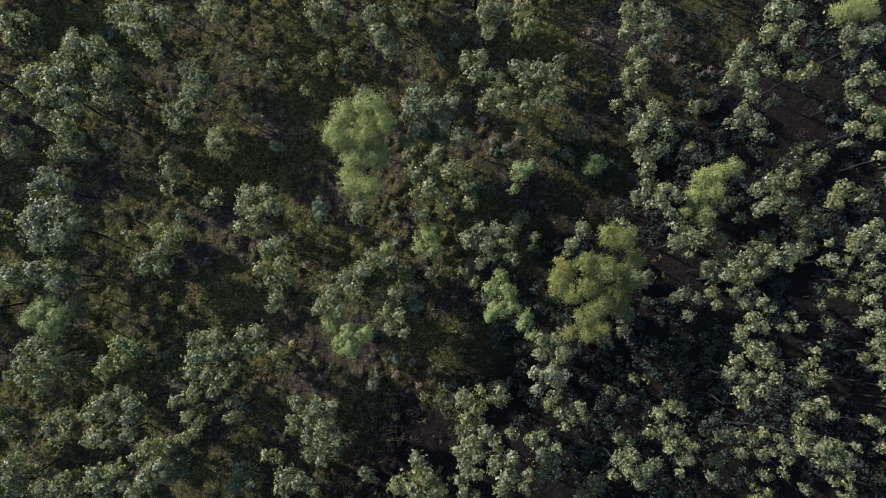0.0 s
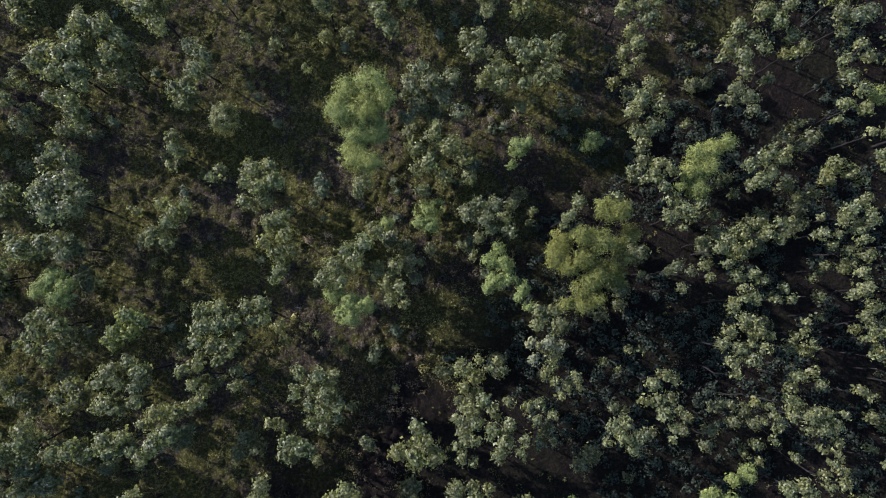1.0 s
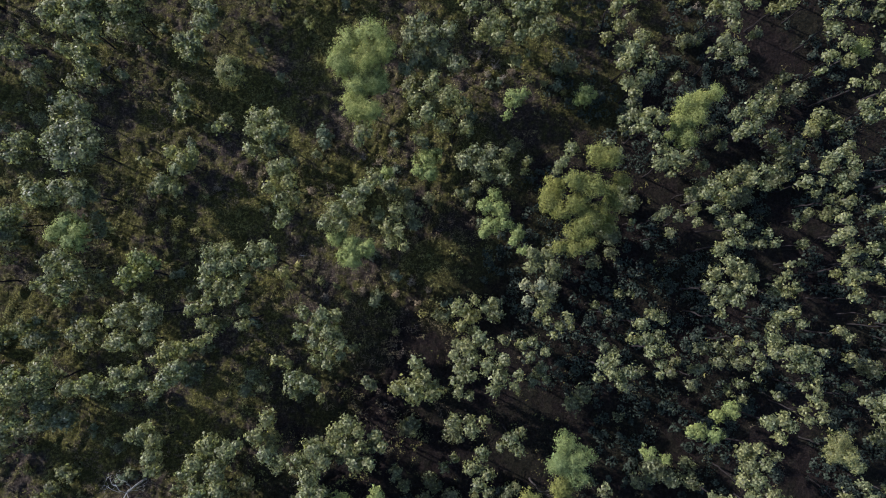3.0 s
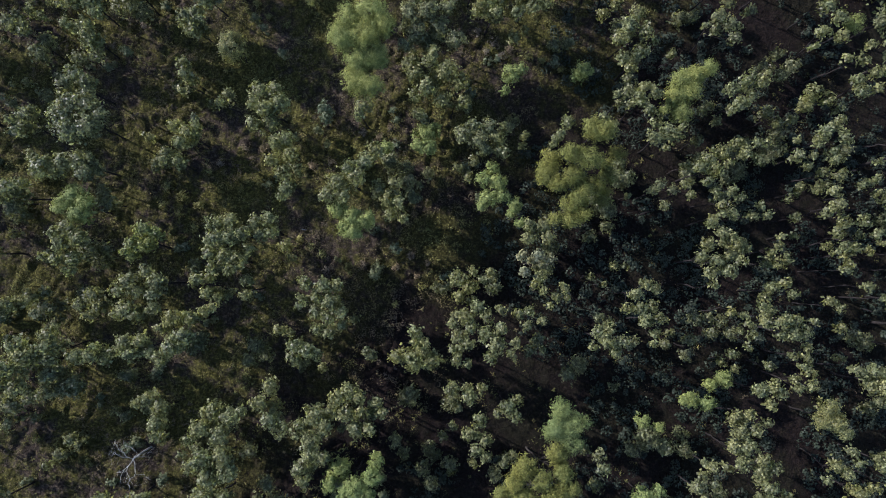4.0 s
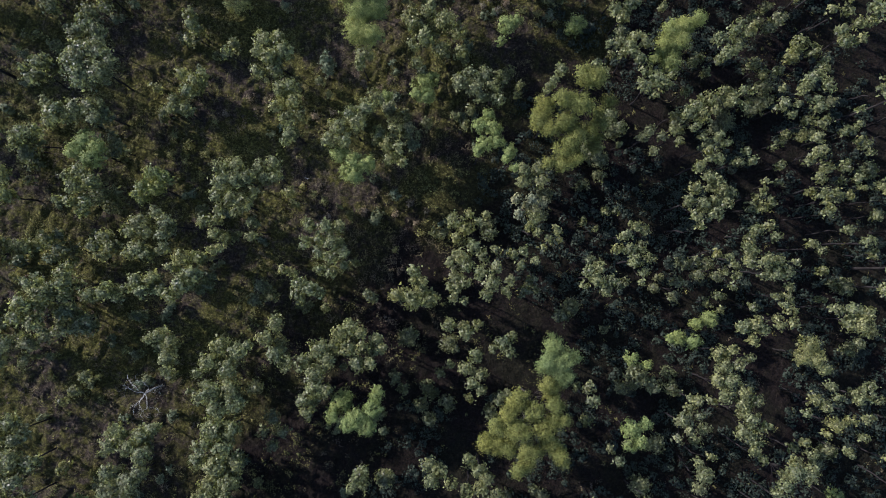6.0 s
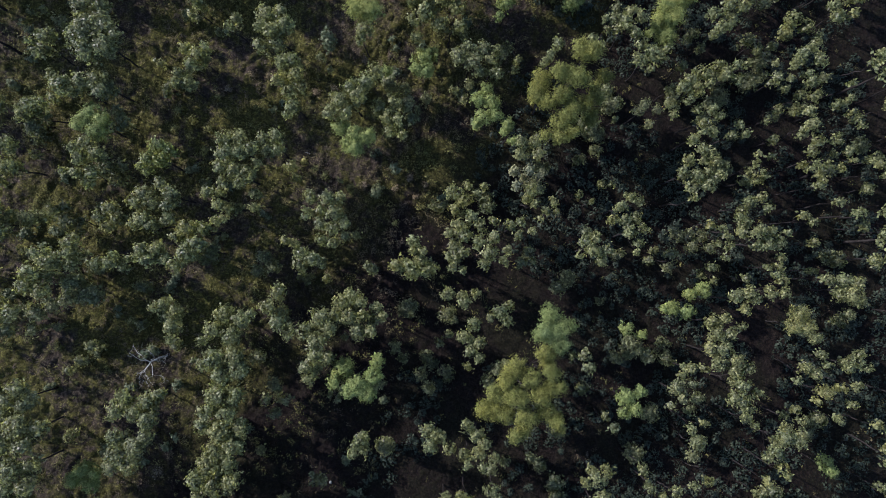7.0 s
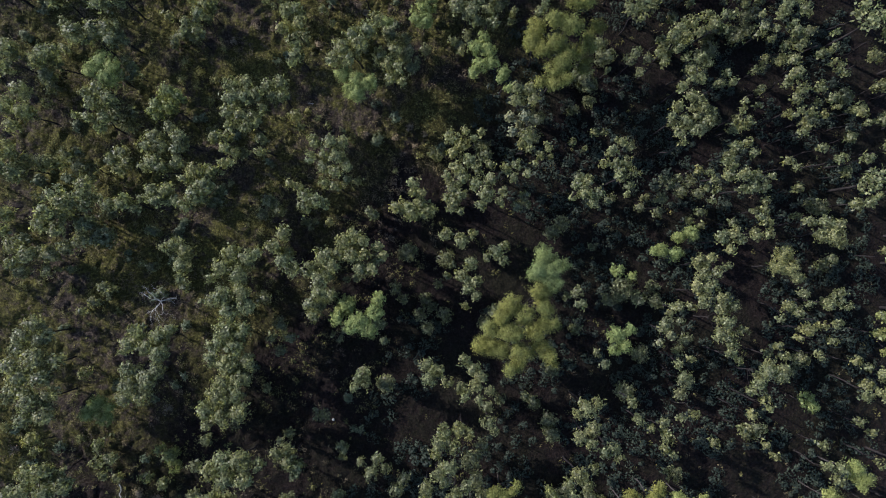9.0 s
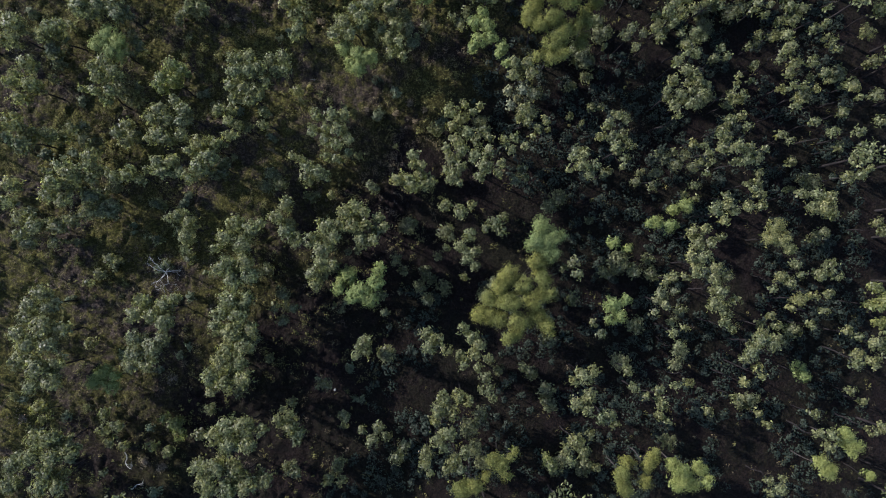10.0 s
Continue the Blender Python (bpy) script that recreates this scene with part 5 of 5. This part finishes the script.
tree("bush_olive", -3.45, -10.42, 1.3, ((0.00, 0.00, 0.65),))
tree("bush_olive", -0.56, -8.46, 1.2, ((0.00, 0.00, 0.65),))
tree("bush_tan", 28.48, 29.95, 1.2, ((0.00, 0.00, 0.76),))
tree("bush_tan", 30.09, 29.36, 1.1, ((0.00, 0.00, 0.70),))
tree("bush_tan", 26.80, 27.64, 1.2, ((0.00, 0.00, 0.76),))
tree("bush_olive", 28.98, 27.01, 1.2, ((0.00, 0.00, 0.70),))
tree("bush_tan", 30.58, 26.42, 1.1, ((0.00, 0.00, 0.70),))
tree("bush_tan", 17.47, 30.85, 1.1, ((0.00, 0.00, 0.76),))
tree("bush_tan", 18.70, 29.88, 1.1, ((0.00, 0.00, 0.70),))
tree("bush_olive", -47.50, -24.33, 1.3, ((0.00, 0.00, 0.83),))
tree("bush_olive", -45.19, -23.84, 1.2, ((0.00, 0.00, 0.77),))
tree("bush_olive", -42.04, -24.99, 1.3, ((0.00, 0.00, 0.77),))
tree("bush_olive", -36.25, -27.39, 1.2, ((0.00, 0.00, 0.77),))
tree("bush_olive", -43.90, -39.82, 1.2, ((0.00, 0.00, 0.83),))
tree("bush_olive", -40.46, -42.57, 1.2, ((0.00, 0.00, 0.83),))
tree("bush_olive", -49.30, -41.19, 1.2, ((0.00, 0.00, 0.83),))
tree("bush_tan", -48.31, -43.82, 1.1, ((0.00, 0.00, 0.77),))
tree("bush_olive", -47.07, -45.10, 1.2, ((0.00, 0.00, 0.77),))
tree("bush_tan", -33.55, -49.10, 1.2, ((0.00, 0.00, 0.77),))
tree("bush_tan", -31.49, -49.58, 1.2, ((0.00, 0.00, 0.77),))
tree("bush_tan", -28.96, -37.07, 1.1, ((0.00, 0.00, 0.71),))
tree("bush_tan", -30.31, -39.15, 1.1, ((0.00, 0.00, 0.71),))

# tall trees past the far edge, whose shade falls into view
tree("green", -7.60, 35.60, 11.0, ((-1.60, 0.40, 1.50), (0.30, 1.30, 1.50), (1.70, 0.10, 1.40), (0.10, -1.30, 1.40)))
tree("green", -12.40, 37.20, 11.0, ((-1.40, 0.60, 1.50), (0.80, 1.20, 1.50), (1.60, -0.80, 1.40), (-0.40, -1.30, 1.40)))
for far_x, far_y in ((-51.5, 34.5), (-48.0, 37.5), (-55.5, 38.0), (-54.0, 19.5), (-56.5, 15.5), (-58.5, 21.5)):
    tree("green", far_x, far_y, 11.0, ((-1.50, 0.50, 1.50), (0.70, 1.30, 1.50), (1.70, -0.60, 1.40), (-0.40, -1.30, 1.40)))
tree("grey", -4.00, 37.00, 10.5, ((-1.20, 0.60, 1.40), (0.90, 1.00, 1.40), (1.20, -0.90, 1.30), (-0.60, -1.10, 1.30)))


# ---------------------------------------------------------------- dead wood and stones
def forked(rng, start, way, length, girth, level):
    """A crooked bare branch with its side branches, as stems for tubes()."""
    pts, p, w = [(start, girth)], np.array(start), np.array(way)
    n = 7
    for i in range(1, n + 1):
        w = unit(w + rng.normal(0, 0.42, 3))
        p = p + w * length / n
        pts.append((p, girth * (1 - 0.8 * i / n)))
    stems = [pts]
    if level:
        for i in (3, 5, 6):
            side = unit(w + rng.normal(0, 0.75, 3) + (0, 0, 0.15))
            stems += forked(rng, pts[i][0], side, length * rng.uniform(0.35, 0.6), pts[i][1] * 0.7, level - 1)
    return stems


def dead_tree(x, y, height, arms):
    """A bare grey tree: a trunk and crooked arms that fork twice. Arms: (dx, dy, length)."""
    rng = np.random.default_rng(77)
    top = new("dead_tree")
    top.matrix_world = pose(x, y, ground_height(x, y) - 0.2)
    tagged(top, "bare dead tree with crooked pale grey branches", "dead tree")
    fork = np.array((0.1, -0.1, height * 0.62))
    part("trunk", tubes("trunk", [[((0, 0, 0), 0.12), ((0.05, 0.02, height * 0.3), 0.09), (fork, 0.06)]], 8), DEAD, top)
    for dx, dy, far in arms:
        way = unit(np.array((dx, dy, 0.55)))
        part("branch", tubes("branch", forked(rng, fork, way, far * 1.0, 0.036, 2), 5), DEAD, top)


def fallen_branch(x, y, length, turn, label):
    rng = np.random.default_rng(int(abs(x * 10)) + 3)
    stems = forked(rng, np.zeros(3), unit(np.array((1.0, 0.1, 0.05))), length, 0.06, 1)
    stems = [[(np.array((q[0], q[1], min(abs(q[2]), 0.5) + 0.05)), r) for q, r in stem] for stem in stems]
    ob = part("fallen_branch", tubes("fallen_branch", stems, 6), DEAD)
    ob.matrix_world = pose(x, y, ground_height(x, y) + float(cushion_height(np.array([x]), np.array([y]))[0]) + 0.02, 0, 0, turn)
    tagged(ob, label, "branch")


def stone(x, y, size):
    bm = bmesh.new()
    bmesh.ops.create_icosphere(bm, subdivisions=2, radius=size)
    for v in bm.verts:
        v.co *= 1.0 + 0.35 * noise.noise(v.co * (1.6 / size))
        v.co.z *= 0.7
    me = bpy.data.meshes.new("stone")
    bm.to_mesh(me)
    bm.free()
    ob = part("stone", me, DEAD)
    ob.matrix_world = pose(x, y, ground_height(x, y) + float(cushion_height(np.array([x]), np.array([y]))[0]) + size * 0.4)
    tagged(ob, "small pale stone on the dark forest floor", "stone")


dead_tree(-29.70, -25.90, 7.5, ((-1.25, 2.59, 3.31), (1.16, 1.81, 2.48), (-2.52, 0.18, 2.90), (-1.88, -1.81, 3.00), (2.51, 0.61, 2.97), (3.02, -1.02, 3.67), (-0.14, -2.11, 2.43)))
fallen_branch(-14.06, -2.15, 1.0, -40, "short bleached dead branch on the brown forest floor")
fallen_branch(-36.00, -47.97, 3.0, -70, "long pale fallen branch curving over the forest floor")
fallen_branch(-35.26, -52.40, 2.2, 20, "pale fallen branch among dry bushes")
stone(-10.70, -40.46, 0.16)


# ---------------------------------------------------------------- shaded understorey
KINDS["young"] = ("sapling", "broad", "grey", BARK, "low young tree in the shade of taller crowns", "tree")


def understorey():
    """Young trees under and between the tall crowns, most of them where the forest is open."""
    rng = random.Random(9)
    stand = [(t.location.x, t.location.y) for t in TREES]
    made = 0
    while made < UNDERSTOREY:
        x, y = rng.uniform(-46, 52), rng.uniform(-50, 30)
        dense = x - 0.35 * y > 6.0
        thick = 0.35 if dense else 0.4
        if rng.random() > thick or any((x - a) ** 2 + (y - b) ** 2 < 3.2 for a, b in stand):
            continue
        stand.append((x, y))
        wide = 1.5 if dense else 1.0
        boughs = tuple((wide * rng.uniform(-0.9, 0.9), wide * rng.uniform(-0.9, 0.9), wide * rng.uniform(0.45, 0.8)) for k in range(rng.choice((2, 2, 3))))
        tree("young", x, y, ground_height(x, y) + (rng.uniform(1.8, 3.8) if dense else rng.uniform(2.2, 4.0)), boughs)
        made += 1


def scrub():
    """Waist-high dim shrubs scattered over the open half of the floor."""
    rng = random.Random(31)
    for k in range(80):
        x, y = rng.uniform(-48, 14), rng.uniform(-50, 32)
        if x - 0.35 * y > 7.0:
            continue
        boughs = tuple((rng.uniform(-0.7, 0.7), rng.uniform(-0.7, 0.7), rng.uniform(0.4, 0.75)) for k in range(rng.choice((1, 2, 2))))
        tree("shrub", x, y, ground_height(x, y) + rng.uniform(1.0, 2.0), boughs)


understorey()
scrub()


# ---------------------------------------------------------------- forest past the edges of the view
def beyond():
    """One belt of forest round the part that is seen: it shades the edges and closes the place."""
    rng = np.random.default_rng(5)
    leaves, stems = [], []
    for y in np.arange(-74.0, 58.0, 5.2):
        for x in np.arange(-100.0, 72.0, 5.2):
            px, py = x + rng.uniform(-1.9, 1.9), y + rng.uniform(-1.9, 1.9)
            if seen(px, py) or rng.random() > (0.3 if px < -30 and -22 < py < 8 else 0.9 if py > 28 else 0.65):
                continue
            z = ground_height(px, py)
            h = rng.uniform(7.5, 10.5) - z
            stems.append([((px, py, z - 0.1), 0.18), ((px + 0.1, py, z + h * 0.4), 0.13), ((px, py + 0.1, z + h * 0.85), 0.05)])
            for k in range(5):
                c = np.array((px, py, z + h - 1.5)) + rng.normal(0, 1.0, 3) * (1, 1, 0.6)
                d = unit(rng.normal(size=(60, 3)))
                p = c + d * rng.uniform(0.6, 1.15, (60, 1))
                way, wide = unit(rng.normal(size=(60, 3))), unit(rng.normal(size=(60, 3)))
                leaves.append(np.stack([p, p + way * 0.24 + wide * 0.17, p + way * 0.48, p + way * 0.24 - wide * 0.17], axis=1))
    top = tagged(new("surrounding_forest"), "dense belt of green forest trees round the clearing", "forest", kind="stuff")
    part("foliage", quads("foliage", np.concatenate(leaves)), LEAF["green"], top)
    part("trunks", tubes("trunks", stems, 6), BARK, top)


def seen(x, y):
    return SEEN_LOW < y < SEEN_HIGH and abs(x - 0.4) < SEEN_WIDE - 0.10 * y


beyond()


# ---------------------------------------------------------------- undergrowth
def undergrowth(name, x0, x1, y0, y1, seed, per_square=3.2):
    """Grass, ferns and dry scrub: loose low tufts, thicker in drifts."""
    rng = np.random.default_rng(seed)
    n = int((x1 - x0) * (y1 - y0) * per_square)
    x, y = rng.uniform(x0, x1, n), rng.uniform(y0, y1, n)
    drift = np.sin(x * 0.55 + 1.3 * np.sin(y * 0.37)) * np.sin(y * 0.61 + 1.1 * np.sin(x * 0.43)) + 0.5 * np.sin(x * 1.7 + y * 1.1) * np.sin(y * 1.9 - x * 0.7)
    dense = np.clip(0.65 + 0.7 * drift, 0.15, 1.0) * np.where(x - 0.35 * y > 8.0, 0.07, 0.9 * np.clip(1.0 + (y + 16.0) * 0.035, 0.4, 1.0))
    keep = (rng.random(n) < dense) & (np.abs(x - 0.4) < SEEN_WIDE + 5 - 0.10 * y)
    x, y, drift = x[keep], y[keep], drift[keep]
    n, per = len(x), 15
    r = rng.uniform(0.18, 0.5, n) * np.clip(0.9 + 0.35 * drift, 0.6, 1.3)
    d = rng.normal(size=(n, per, 3)) * 0.6
    d[..., 2] = np.abs(d[..., 2]) + 0.1
    centre = np.stack([x, y, ground_height(x, y) + cushion_height(x, y)], axis=1)[:, None] + d * np.stack([r, r, 0.6 * r], axis=1)[:, None]
    up = unit(d * 0.7 + (0, 0, 0.5) + rng.normal(0, 0.35, d.shape)).reshape(-1, 3)
    size = np.repeat(rng.uniform(0.11, 0.22, n), per)
    me = quads(name, leaf_quads(rng, centre.reshape(-1, 3), up, size, size * np.repeat(rng.uniform(0.4, 0.75, n), per)))
    tagged(part(name, me, LOW), "dry olive and brown undergrowth over the forest floor", "undergrowth", kind="stuff")


undergrowth("undergrowth", -57, -4, -8, 38, 21)
undergrowth("undergrowth", -4, 58, -8, 38, 22)
undergrowth("undergrowth", -57, -4, -56, -8, 23)
undergrowth("undergrowth", -4, 58, -56, -8, 24)


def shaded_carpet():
    """Saplings and shrubs, knee-high to man-high, under the thick part of the forest, with its shade painted into their
    leaves.
    """
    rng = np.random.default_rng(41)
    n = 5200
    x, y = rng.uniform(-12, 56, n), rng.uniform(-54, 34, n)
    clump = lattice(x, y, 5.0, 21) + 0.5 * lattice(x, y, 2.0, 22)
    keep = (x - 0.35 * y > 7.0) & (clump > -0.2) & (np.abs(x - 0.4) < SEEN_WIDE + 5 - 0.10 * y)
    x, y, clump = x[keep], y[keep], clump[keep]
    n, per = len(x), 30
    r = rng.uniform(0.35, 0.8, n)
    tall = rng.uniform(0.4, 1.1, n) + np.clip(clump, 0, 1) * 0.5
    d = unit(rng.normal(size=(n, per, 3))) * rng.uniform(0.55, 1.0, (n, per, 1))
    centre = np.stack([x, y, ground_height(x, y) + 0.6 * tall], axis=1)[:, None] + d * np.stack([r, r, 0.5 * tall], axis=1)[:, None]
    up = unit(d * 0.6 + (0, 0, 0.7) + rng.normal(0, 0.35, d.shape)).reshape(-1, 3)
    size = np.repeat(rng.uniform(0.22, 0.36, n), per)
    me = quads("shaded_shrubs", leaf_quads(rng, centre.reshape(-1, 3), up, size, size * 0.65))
    tagged(part("shaded_shrubs", me, LEAF["shade"]), "green saplings and shrubs with deep forest shade painted into the leaf colour", "undergrowth", kind="stuff")


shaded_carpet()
